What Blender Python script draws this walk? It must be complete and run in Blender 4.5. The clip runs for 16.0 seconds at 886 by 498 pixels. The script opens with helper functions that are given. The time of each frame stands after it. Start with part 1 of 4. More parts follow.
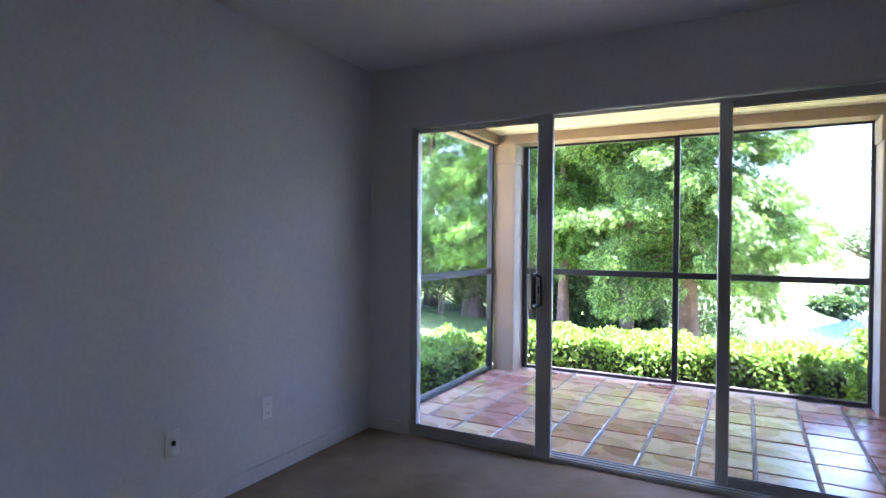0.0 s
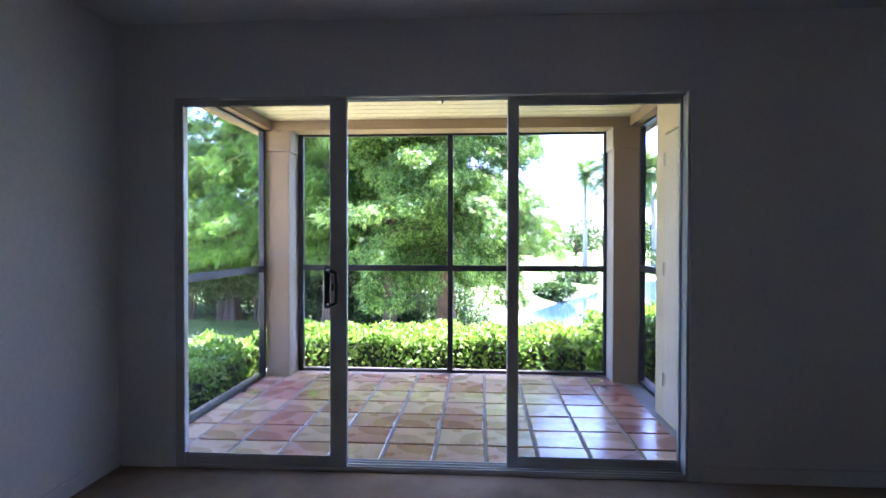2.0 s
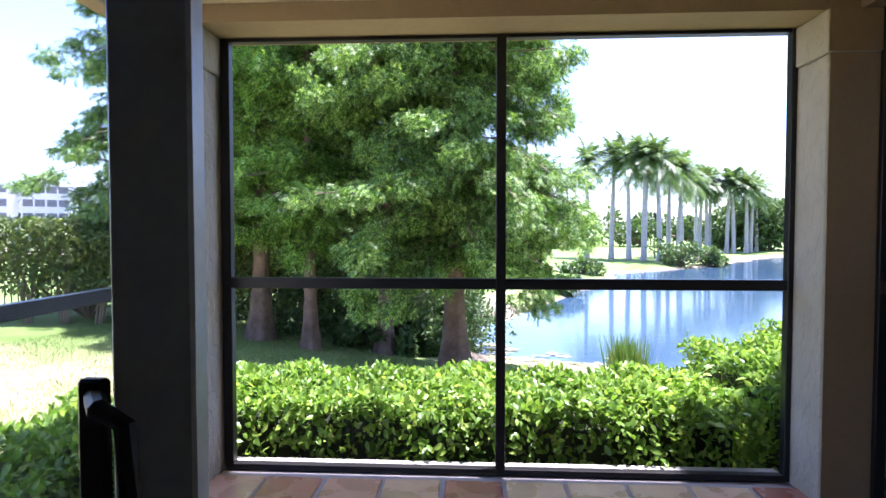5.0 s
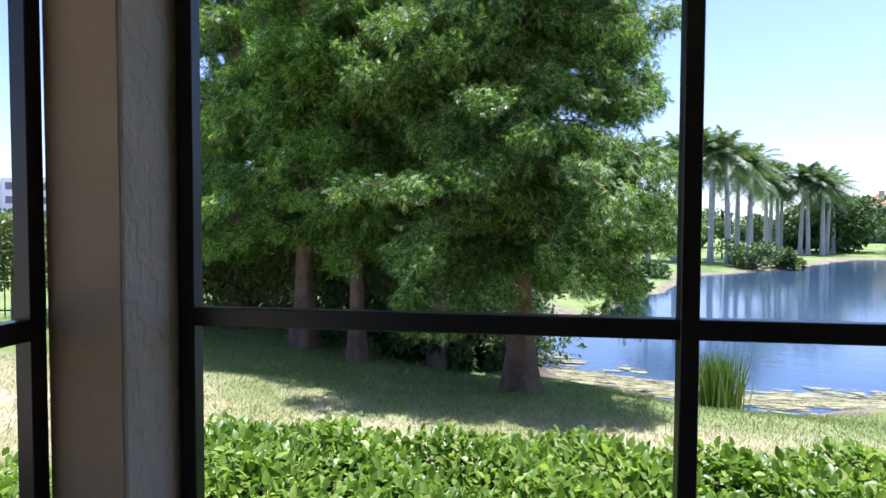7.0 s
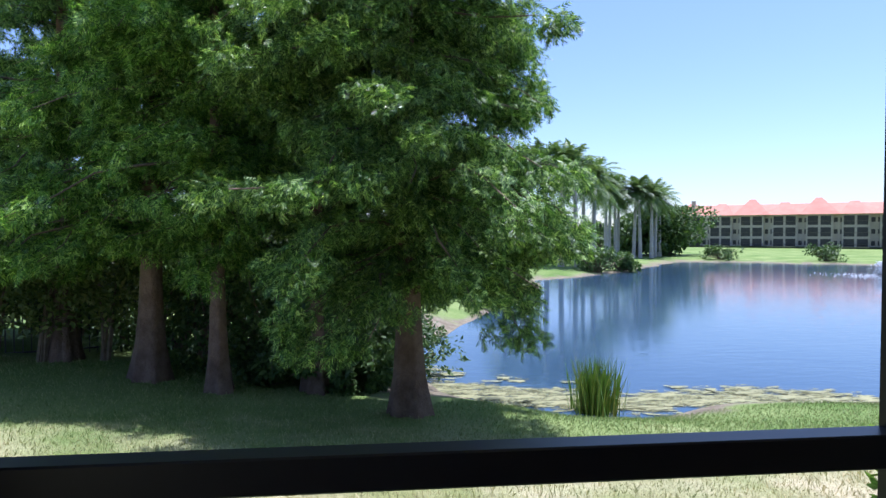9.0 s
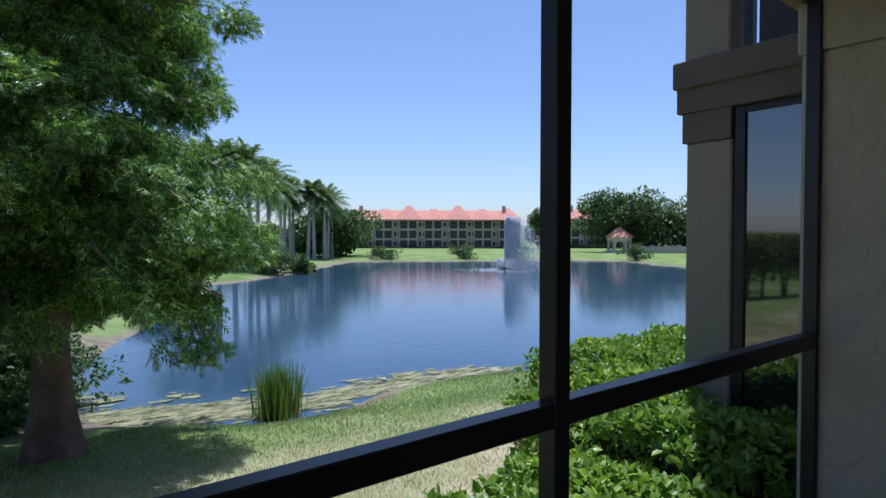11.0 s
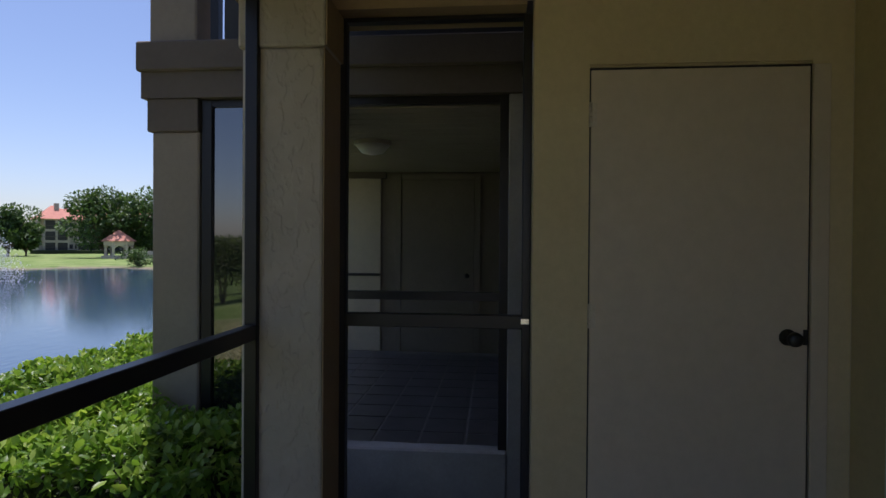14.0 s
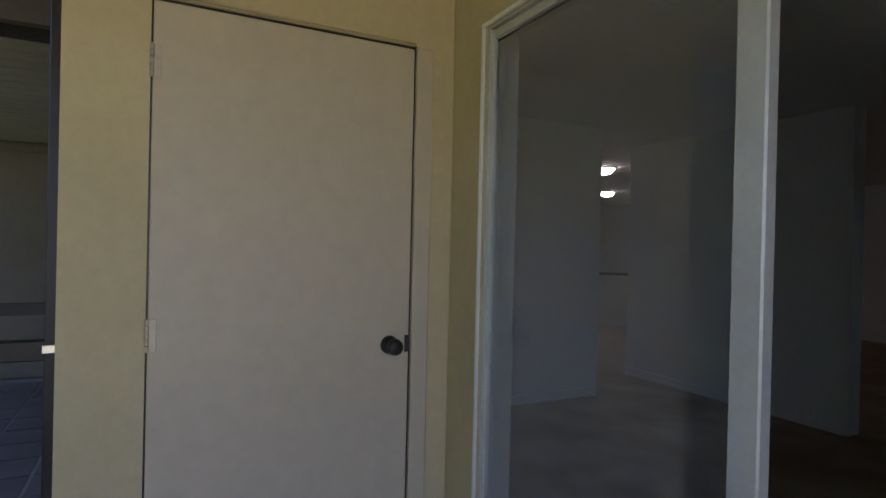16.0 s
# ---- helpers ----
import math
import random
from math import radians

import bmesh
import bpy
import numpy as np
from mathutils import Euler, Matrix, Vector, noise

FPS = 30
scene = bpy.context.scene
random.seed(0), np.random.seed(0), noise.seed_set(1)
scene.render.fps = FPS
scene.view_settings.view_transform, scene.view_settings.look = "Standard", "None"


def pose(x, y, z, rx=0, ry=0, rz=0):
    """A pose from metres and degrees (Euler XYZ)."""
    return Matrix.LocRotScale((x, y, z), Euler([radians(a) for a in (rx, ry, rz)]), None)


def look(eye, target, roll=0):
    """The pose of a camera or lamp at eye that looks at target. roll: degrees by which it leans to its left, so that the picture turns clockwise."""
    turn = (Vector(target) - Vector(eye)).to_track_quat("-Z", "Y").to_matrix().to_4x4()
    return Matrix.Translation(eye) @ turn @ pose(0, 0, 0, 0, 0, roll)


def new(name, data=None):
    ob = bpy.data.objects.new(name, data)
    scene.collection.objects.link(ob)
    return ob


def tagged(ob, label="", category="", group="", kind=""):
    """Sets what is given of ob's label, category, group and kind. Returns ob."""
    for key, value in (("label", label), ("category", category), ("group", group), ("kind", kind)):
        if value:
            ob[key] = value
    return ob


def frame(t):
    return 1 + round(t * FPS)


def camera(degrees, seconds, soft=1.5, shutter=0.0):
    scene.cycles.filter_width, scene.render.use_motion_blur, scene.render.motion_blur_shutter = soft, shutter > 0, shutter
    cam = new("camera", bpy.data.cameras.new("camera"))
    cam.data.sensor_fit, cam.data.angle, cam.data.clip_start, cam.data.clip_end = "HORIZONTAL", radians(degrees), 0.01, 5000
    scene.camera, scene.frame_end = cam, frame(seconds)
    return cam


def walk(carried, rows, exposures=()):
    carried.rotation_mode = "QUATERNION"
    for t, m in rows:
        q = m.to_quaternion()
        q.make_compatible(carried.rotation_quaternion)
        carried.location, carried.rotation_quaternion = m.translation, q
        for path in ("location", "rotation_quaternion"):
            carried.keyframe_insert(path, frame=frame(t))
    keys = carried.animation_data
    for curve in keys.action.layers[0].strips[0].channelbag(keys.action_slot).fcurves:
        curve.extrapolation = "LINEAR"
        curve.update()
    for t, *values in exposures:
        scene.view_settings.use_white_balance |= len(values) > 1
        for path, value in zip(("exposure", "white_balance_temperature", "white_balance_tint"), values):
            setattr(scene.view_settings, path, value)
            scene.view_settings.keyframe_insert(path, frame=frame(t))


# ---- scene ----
cam = camera(76.0, 16.0)

PATH = [
    (0, (1.279, -3.238, 1.288), (0.338, -1.473, 1.265), 0.5),
    (0.5, (1.21, -3.339, 1.303), (0.622, -1.427, 1.277), 0.4),
    (1, (1.183, -3.352, 1.289), (0.819, -1.385, 1.269), 0.3),
    (1.5, (1.132, -3.306, 1.279), (0.917, -1.317, 1.26), 0.3),
    (2, (1.003, -3.047, 1.265), (0.872, -1.052, 1.236), 0.1),
    (2.5, (0.9, -2.672, 1.276), (0.777, -0.676, 1.237), 0.1),
    (3, (0.807, -2.232, 1.296), (0.688, -0.236, 1.251), 0.1),
    (3.2, (0.789, -2.041, 1.294), (0.675, -0.045, 1.244), 0.1),
    (5.3, (0.553, -0.382, 1.28), (0.444, 1.614, 1.212), 0.0),
    (5.5, (0.539, -0.247, 1.267), (0.384, 1.746, 1.2), 0.1),
    (6, (0.486, 0.053, 1.264), (0.263, 2.04, 1.198), 0.0),
    (6.5, (0.411, 0.42, 1.249), (0.147, 2.401, 1.182), 0.2),
    (7, (0.28, 0.765, 1.271), (-0.005, 2.743, 1.2), 0.2),
    (7.5, (0.134, 1.067, 1.28), (-0.141, 3.046, 1.201), 0.2),
    (8, (0.086, 1.321, 1.279), (-0.127, 3.309, 1.223), 0.3),
    (8.2, (0.043, 1.446, 1.291), (-0.119, 3.439, 1.237), 0.3),
    (10.3, (-0.296, 1.553, 1.387), (0.66, 3.31, 1.342), 0.0),
    (10.5, (-0.301, 1.541, 1.384), (0.744, 3.246, 1.339), 0.1),
    (11, (-0.243, 1.538, 1.389), (0.986, 3.115, 1.348), 0.1),
    (11.5, (-0.118, 1.54, 1.379), (1.28, 2.97, 1.339), 0.0),
    (12, (0.053, 1.534, 1.347), (1.628, 2.766, 1.32), 0.0),
    (12.5, (0.079, 1.526, 1.346), (1.870, 2.416, 1.322), 0.1),
    (13, (0.079, 1.505, 1.355), (1.993, 2.083, 1.329), 0.1),
    (13.5, (0.074, 1.482, 1.354), (2.039, 1.852, 1.331), 0.3),
    (14, (0.083, 1.45, 1.343), (2.075, 1.63, 1.326), 0.4),
    (14.5, (0.152, 1.413, 1.33), (2.151, 1.354, 1.31), 0.5),
    (15, (0.313, 1.338, 1.33), (2.285, 1.007, 1.308), 0.7),
    (15.5, (0.435, 1.212, 1.33), (2.338, 0.597, 1.311), 0.9),
    (16, (0.515, 1.062, 1.339), (2.301, 0.162, 1.331), 1.3),
]
EXPOSURES = [(0, 3.95, 5300, 39), (0.6, 3.7, 5300, 39), (1.5, 3.55, 5300, 39), (3.2, 3.02, 5250, 37), (5.3, 2.0, 5650, 32), (6.0, 1.62, 5650, 31), (7.0, 1.1, 5600, 29), (8.2, 0.9, 5500, 26), (10.3, 0.18, 5300, 18), (12.0, 0.02, 5550, 19), (13.0, 0.05, 5750, 21), (13.5, 0.05, 6050, 23), (14.5, 0.2, 5900, 29), (15.0, 0.7, 6000, 33), (15.5, 1.45, 6000, 34), (16.0, 1.9, 5800, 32)]
walk(cam, [(t, look(eye, target, roll)) for t, eye, target, roll in PATH], EXPOSURES)

# ---- world, sun, exposure ----
SUN_EL, SUN_AZ = 78.0, 58.0      # degrees; azimuth clockwise from +y
world = bpy.data.worlds.new("sky")
scene.world = world
world.use_nodes = True
wn = world.node_tree
sky = wn.nodes.new("ShaderNodeTexSky")
sky.sky_type = 'NISHITA'
sky.sun_disc = False
sky.sun_elevation = radians(SUN_EL)
sky.sun_rotation = radians(SUN_AZ)
sky.air_density, sky.dust_density, sky.ozone_density = 1.0, 0.9, 1.8
wn.links.new(sky.outputs[0], wn.nodes["Background"].inputs[0])
wn.nodes["Background"].inputs[1].default_value = 0.132
sun = new("sun", bpy.data.lights.new("sun", 'SUN'))
sun.data.energy, sun.data.angle, sun.data.color = 5.0, radians(0.55), (1.0, 0.955, 0.88)
sd = Vector((math.sin(radians(SUN_AZ)) * math.cos(radians(SUN_EL)), math.cos(radians(SUN_AZ)) * math.cos(radians(SUN_EL)), math.sin(radians(SUN_EL))))
sun.matrix_world = look(sd * 60, (0, 0, 0))


# ---- building helpers ----
def mesh_ob(name, me, mat, parent=None, label=""):
    ob = new(name, me)
    if mat is not None:
        me.materials.append(mat)
    if parent is not None:
        ob.parent = parent
    if label:
        ob["label"] = label
    return ob


def part(name, bm, mat, parent=None, label="", smooth=False):
    me = bpy.data.meshes.new(name)
    bmesh.ops.recalc_face_normals(bm, faces=bm.faces[:])
    bm.to_mesh(me)
    bm.free()
    if smooth:
        for p in me.polygons:
            p.use_smooth = True
    return mesh_ob(name, me, mat, parent, label)


def thing(name, x, y, z, label, category, group="", kind="", rz=0.0):
    ob = new(name)
    ob.empty_display_size = 0.1
    ob.matrix_basis = pose(x, y, z, 0, 0, rz)
    return tagged(ob, label, category, group, kind)


def add_box(bm, x0, x1, y0, y1, z0, z1, bevel=0.0, seg=1):
    r = bmesh.ops.create_cube(bm, size=1.0)
    vs = r["verts"]
    for v in vs:
        v.co = Vector(((x0 + x1) / 2 + v.co.x * (x1 - x0), (y0 + y1) / 2 + v.co.y * (y1 - y0), (z0 + z1) / 2 + v.co.z * (z1 - z0)))
    if bevel > 0:
        es = list({e for v in vs for e in v.link_edges})
        bmesh.ops.bevel(bm, geom=es, offset=bevel, segments=seg, affect='EDGES', profile=0.5)
    return bm


def box(x0, x1, y0, y1, z0, z1, bevel=0.0, seg=1):
    return add_box(bmesh.new(), x0, x1, y0, y1, z0, z1, bevel, seg)


def lathe(profile, seg=20, bm=None, at=(0, 0, 0), turn=None):
    """A turned body from (radius, height) pairs about z."""
    bm = bm or bmesh.new()
    m = Matrix.Translation(at) @ (turn or Matrix())
    rings = []
    for r, z in profile:
        rings.append([bm.verts.new(m @ Vector((r * math.cos(2 * math.pi * i / seg), r * math.sin(2 * math.pi * i / seg), z))) for i in range(seg)])
    for a, b in zip(rings, rings[1:]):
        for i in range(seg):
            bm.faces.new((a[i], a[(i + 1) % seg], b[(i + 1) % seg], b[i]))
    for ring, flip in ((rings[0], True), (rings[-1], False)):
        bm.faces.new(ring[::-1] if flip else ring)
    return bm


def tube(bm, pts, radii, seg=6):
    """A tapered tube along points."""
    rings = []
    for i, p in enumerate(pts):
        p = Vector(p)
        d = (Vector(pts[min(i + 1, len(pts) - 1)]) - Vector(pts[max(i - 1, 0)])).normalized()
        u = d.cross(Vector((0.31, 0.17, 0.93))).normalized()
        w = d.cross(u)
        rings.append([bm.verts.new(p + float(radii[i]) * (u * math.cos(2 * math.pi * k / seg) + w * math.sin(2 * math.pi * k / seg))) for k in range(seg)])
    for a, b in zip(rings, rings[1:]):
        for k in range(seg):
            bm.faces.new((a[k], a[(k + 1) % seg], b[(k + 1) % seg], b[k]))
    bm.faces.new(rings[-1])
    bm.faces.new(rings[0][::-1])
    return bm


def array_mesh(name, verts, tris):
    """A mesh from arrays of places and triangles."""
    me = bpy.data.meshes.new(name)
    n, f = len(verts), len(tris)
    me.vertices.add(n)
    me.vertices.foreach_set("co", np.asarray(verts, dtype=np.float32).ravel())
    me.loops.add(f * 3)
    me.loops.foreach_set("vertex_index", np.asarray(tris, dtype=np.int32).ravel())
    me.polygons.add(f)
    me.polygons.foreach_set("loop_start", np.arange(0, f * 3, 3, dtype=np.int32))
    me.polygons.foreach_set("loop_total", np.full(f, 3, dtype=np.int32))
    me.update(calc_edges=True)
    return me


def scatter(template_v, template_t, pos, ax, up, size):
    """Copies a small template to many places, along ax with its face towards up."""
    ax = ax / np.linalg.norm(ax, axis=1, keepdims=True)
    side = np.cross(ax, up)
    side /= np.linalg.norm(side, axis=1, keepdims=True) + 1e-9
    nrm = np.cross(side, ax)
    tv = np.asarray(template_v)
    v = pos[:, None, :] + size[:, None, None] * (tv[None, :, 0:1] * side[:, None, :] + tv[None, :, 1:2] * ax[:, None, :] + tv[None, :, 2:3] * nrm[:, None, :])
    t = np.asarray(template_t)[None] + (np.arange(len(pos)) * len(tv))[:, None, None]
    return v.reshape(-1, 3), t.reshape(-1, 3)


# ---- materials ----
def mat_new(name):
    m = bpy.data.materials.new(name)
    m.use_nodes = True
    nt = m.node_tree
    return m, nt, nt.nodes["Principled BSDF"]


def ramp(nt, src, stops):
    r = nt.nodes.new("ShaderNodeValToRGB")
    e = r.color_ramp.elements
    while len(e) < len(stops):
        e.new(0.5)
    for el, (p, c) in zip(e, stops):
        el.position, el.color = p, (*c, 1) if len(c) == 3 else c
    nt.links.new(src, r.inputs[0])
    return r.outputs[0]


def noise_tex(nt, scale, detail=4.0, rough=0.6, coord="Object", stretch=None):
    tc = nt.nodes.new("ShaderNodeTexCoord")
    src = tc.outputs[coord]
    if stretch:
        mp = nt.nodes.new("ShaderNodeMapping")
        mp.inputs["Scale"].default_value = stretch
        nt.links.new(src, mp.inputs[0])
        src = mp.outputs[0]
    n = nt.nodes.new("ShaderNodeTexNoise")
    n.inputs["Scale"].default_value, n.inputs["Detail"].default_value, n.inputs["Roughness"].default_value = scale, detail, rough
    nt.links.new(src, n.inputs["Vector"])
    return n.outputs["Fac"]


def bump(nt, bsdf, src, strength, dist):
    b = nt.nodes.new("ShaderNodeBump")
    b.inputs["Strength"].default_value, b.inputs["Distance"].default_value = strength, dist
    nt.links.new(src, b.inputs["Height"])
    nt.links.new(b.outputs[0], bsdf.inputs["Normal"])
    return b


def mixc(nt, fac, a, b, mode='MIX'):
    m = nt.nodes.new("ShaderNodeMix")
    m.data_type, m.blend_type = 'RGBA', mode
    for sock, v in ((m.inputs[0], fac), (m.inputs[6], a), (m.inputs[7], b)):
        if isinstance(v, (int, float)):
            sock.default_value = v
        elif isinstance(v, tuple):
            sock.default_value = (*v, 1)
        else:
            nt.links.new(v, sock)
    return m.outputs[2]


def plain(name, c1, c2, scale, rough=0.6, metal=0.0, bscale=0.0, bstr=0.2, bdist=0.002, fine=None, spec=0.5, coord="Object"):
    """A surface with stains at one scale and grain at another."""
    m, nt, b = mat_new(name)
    big = ramp(nt, noise_tex(nt, scale, 5, 0.65, coord), [(0.3, c1), (0.7, c2)])
    if fine:
        g = ramp(nt, noise_tex(nt, fine, 3, 0.7, coord), [(0.3, (0.9, 0.9, 0.9)), (0.7, (1.06, 1.06, 1.06))])
        big = mixc(nt, 0.6, big, g, 'MULTIPLY')
    nt.links.new(big, b.inputs["Base Color"])
    b.inputs["Roughness"].default_value, b.inputs["Metallic"].default_value = rough, metal
    b.inputs["Specular IOR Level"].default_value = spec
    if bscale:
        bump(nt, b, noise_tex(nt, bscale, 4, 0.6, coord), bstr, bdist)
    return m


def leaf_mat(name, c1, c2, c3, gloss=0.45, trans=0.4):
    """Leaves that let some light through, each one a little different."""
    m, nt, b = mat_new(name)
    g = nt.nodes.new("ShaderNodeNewGeometry")
    col = ramp(nt, g.outputs["Random Per Island"], [(0.0, c1), (0.55, c2), (1.0, c3)])
    big = ramp(nt, noise_tex(nt, 1.1, 3, 0.6), [(0.3, (0.7, 0.75, 0.7)), (0.7, (1.15, 1.1, 1.0))])
    col = mixc(nt, 0.8, col, big, 'MULTIPLY')
    nt.links.new(col, b.inputs["Base Color"])
    b.inputs["Roughness"].default_value = gloss
    b.inputs["Specular IOR Level"].default_value = 0.4
    tr = nt.nodes.new("ShaderNodeBsdfTranslucent")
    nt.links.new(mixc(nt, 1.0, col, (1.25, 1.3, 0.7), 'MULTIPLY'), tr.inputs[0])
    mx = nt.nodes.new("ShaderNodeMixShader")
    mx.inputs[0].default_value = trans
    nt.links.new(b.outputs[0], mx.inputs[1])
    nt.links.new(tr.outputs[0], mx.inputs[2])
    nt.links.new(mx.outputs[0], nt.nodes["Material Output"].inputs[0])
    return m


def glass_mat(name, tint=(0.96, 0.985, 0.975), dust=0.0):
    m, nt, b = mat_new(name)
    b.inputs["Base Color"].default_value = (*tint, 1)
    b.inputs["Roughness"].default_value = 0.0
    b.inputs["IOR"].default_value = 1.45
    b.inputs["Transmission Weight"].default_value = 1.0
    if dust:
        df = nt.nodes.new("ShaderNodeBsdfDiffuse")
        df.inputs[0].default_value = (0.75, 0.77, 0.8, 1)
        mr = nt.nodes.new("ShaderNodeMapRange")
        mr.inputs[1].default_value, mr.inputs[2].default_value, mr.inputs[3].default_value, mr.inputs[4].default_value = 0.3, 0.7, dust * 0.5, dust * 1.5
        nt.links.new(noise_tex(nt, 2.5, 4, 0.6), mr.inputs[0])
        mx = nt.nodes.new("ShaderNodeMixShader")
        nt.links.new(mr.outputs[0], mx.inputs[0])
        nt.links.new(b.outputs[0], mx.inputs[1])
        nt.links.new(df.outputs[0], mx.inputs[2])
        nt.links.new(mx.outputs[0], nt.nodes["Material Output"].inputs[0])
    return m


def emit_mat(name, col, power):
    m, nt, b = mat_new(name)
    b.inputs["Base Color"].default_value = (*col, 1)
    b.inputs["Emission Color"].default_value = (*col, 1)
    b.inputs["Emission Strength"].default_value = power
    return m


M_WALL = plain("white_wall_paint", (0.76, 0.76, 0.745), (0.81, 0.81, 0.8), 1.3, 0.75, bscale=160, bstr=0.25, bdist=0.0012, fine=40)
M_CEIL = plain("textured_ceiling_paint", (0.74, 0.735, 0.71), (0.8, 0.795, 0.775), 1.8, 0.9, bscale=90, bstr=0.7, bdist=0.004, fine=60)
M_TRIM = plain("white_gloss_paint", (0.78, 0.78, 0.77), (0.82, 0.82, 0.81), 3, 0.4, fine=30)
M_CARPET = plain("worn_tan_carpet", (0.3, 0.22, 0.15), (0.52, 0.41, 0.3), 1.6, 0.95, bscale=420, bstr=0.9, bdist=0.006, fine=220, spec=0.1)
M_STUCCO = plain("cream_stucco", (0.52, 0.43, 0.25), (0.6, 0.51, 0.31), 1.2, 0.85, bscale=55, bstr=0.25, bdist=0.003, fine=25)
M_PLATE = plain("white_glossy_plastic", (0.9, 0.9, 0.88), (0.93, 0.93, 0.91), 2, 0.3)
M_CDOOR = plain("cream_door_paint", (0.53, 0.45, 0.33), (0.56, 0.48, 0.355), 0.8, 0.5, bscale=40, bstr=0.04, bdist=0.001, fine=14)
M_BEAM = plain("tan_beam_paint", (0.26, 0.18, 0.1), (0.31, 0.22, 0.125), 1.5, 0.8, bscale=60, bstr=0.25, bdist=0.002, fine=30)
M_BOARDS = plain("cream_ceiling_boards", (0.66, 0.58, 0.36), (0.73, 0.65, 0.43), 2.0, 0.6, bscale=50, bstr=0.1, bdist=0.001, fine=30)
M_BRONZE = plain("dark_bronze_aluminium", (0.012, 0.011, 0.012), (0.02, 0.018, 0.018), 4, 0.38, metal=0.3, fine=40)
M_ALU = plain("painted_aluminium", (0.52, 0.52, 0.5), (0.6, 0.6, 0.58), 5, 0.42, metal=0.25, fine=60)
M_BLACK = plain("black_plastic", (0.012, 0.012, 0.013), (0.02, 0.02, 0.02), 20, 0.4)
M_STEEL = plain("painted_steel_hinge", (0.45, 0.4, 0.3), (0.55, 0.5, 0.4), 60, 0.45, metal=0.4)
M_CHROME = plain("bright_latch_metal", (0.6, 0.6, 0.6), (0.7, 0.7, 0.7), 60, 0.25, metal=1.0)
M_GROUT = plain("grey_grout", (0.24, 0.23, 0.22), (0.36, 0.34, 0.32), 5, 0.9, bscale=120, bstr=0.3, bdist=0.002, fine=70)
M_CONC = plain("weathered_concrete", (0.3, 0.29, 0.27), (0.42, 0.4, 0.37), 3, 0.9, bscale=60, bstr=0.3, bdist=0.003, fine=50)
M_DARKGLASS = plain("dark_tinted_glass", (0.008, 0.009, 0.011), (0.012, 0.013, 0.016), 0.8, 0.03)
M_DARKGLASS.node_tree.nodes["Principled BSDF"].inputs["IOR"].default_value = 2.4
M_GLASS = glass_mat("dusty_clear_glass", dust=0.04)
M_NBWALL = plain("taupe_stucco", (0.23, 0.195, 0.155), (0.28, 0.24, 0.19), 1.3, 0.88, bscale=55, bstr=0.3, bdist=0.003, fine=25)
M_NBBAND = plain("brown_trim_paint", (0.11, 0.09, 0.075), (0.14, 0.115, 0.095), 1.3, 0.8, bscale=50, bstr=0.2, bdist=0.002, fine=25)
M_DARKFL = plain("dark_slate_tile", (0.08, 0.075, 0.08), (0.13, 0.12, 0.125), 3, 0.35, fine=30)
M_BARK = plain("fibrous_grey_brown_bark", (0.09, 0.055, 0.038), (0.22, 0.15, 0.11), 3, 0.95, bscale=14, bstr=0.8, bdist=0.04, fine=22)
M_TWIG = plain("brown_twigs", (0.1, 0.07, 0.045), (0.2, 0.15, 0.1), 8, 0.9)
M_CYP = leaf_mat("feathery_green_needles", (0.032, 0.09, 0.013), (0.12, 0.27, 0.034), (0.43, 0.63, 0.14), 0.42, 0.34)
M_CYP2 = leaf_mat("bluish_green_needles", (0.028, 0.075, 0.016), (0.115, 0.24, 0.045), (0.45, 0.64, 0.18), 0.4, 0.3)
M_HEDGE = leaf_mat("glossy_hedge_leaves", (0.1, 0.2, 0.025), (0.17, 0.3, 0.04), (0.36, 0.48, 0.1), 0.38, 0.42)
# near-black colour carries the shade between hedge leaves
M_HCORE = plain("painted_hedge_shade", (0.018, 0.026, 0.01), (0.035, 0.045, 0.018), 9, 0.95, bscale=25, bstr=0.8, bdist=0.05)
M_TALLH = leaf_mat("clipped_ficus_leaves", (0.07, 0.12, 0.025), (0.14, 0.2, 0.05), (0.3, 0.34, 0.12), 0.4, 0.35)
M_PALM = leaf_mat("palm_fronds", (0.07, 0.13, 0.045), (0.11, 0.18, 0.06), (0.2, 0.27, 0.09), 0.4, 0.3)
M_PTRUNK = plain("pale_grey_palm_trunk", (0.3, 0.28, 0.26), (0.44, 0.42, 0.4), 3, 0.9, bscale=9, bstr=0.4, bdist=0.03)
M_PSHAFT = plain("green_palm_crownshaft", (0.1, 0.17, 0.05), (0.16, 0.24, 0.08), 3, 0.5)
M_BUSH = leaf_mat("broad_shrub_leaves", (0.04, 0.085, 0.025), (0.07, 0.13, 0.035), (0.13, 0.2, 0.06), 0.5, 0.3)
M_REED = leaf_mat("green_reed_blades", (0.1, 0.19, 0.03), (0.15, 0.26, 0.05), (0.28, 0.3, 0.08), 0.45, 0.35)
M_ROOF = plain("terracotta_roof_tiles", (0.46, 0.19, 0.13), (0.58, 0.27, 0.19), 0.5, 0.85, fine=3)
M_APT = plain("beige_apartment_stucco", (0.36, 0.315, 0.26), (0.43, 0.38, 0.32), 0.3, 0.9, fine=2)
# near-black colour stands in for the shade behind openings
M_DARK = plain("dark_opening_shade", (0.02, 0.019, 0.02), (0.04, 0.037, 0.037), 1.2, 0.6)
M_WHITEB = plain("white_facade_paint", (0.72, 0.72, 0.73), (0.8, 0.8, 0.8), 0.2, 0.8, fine=1.5)
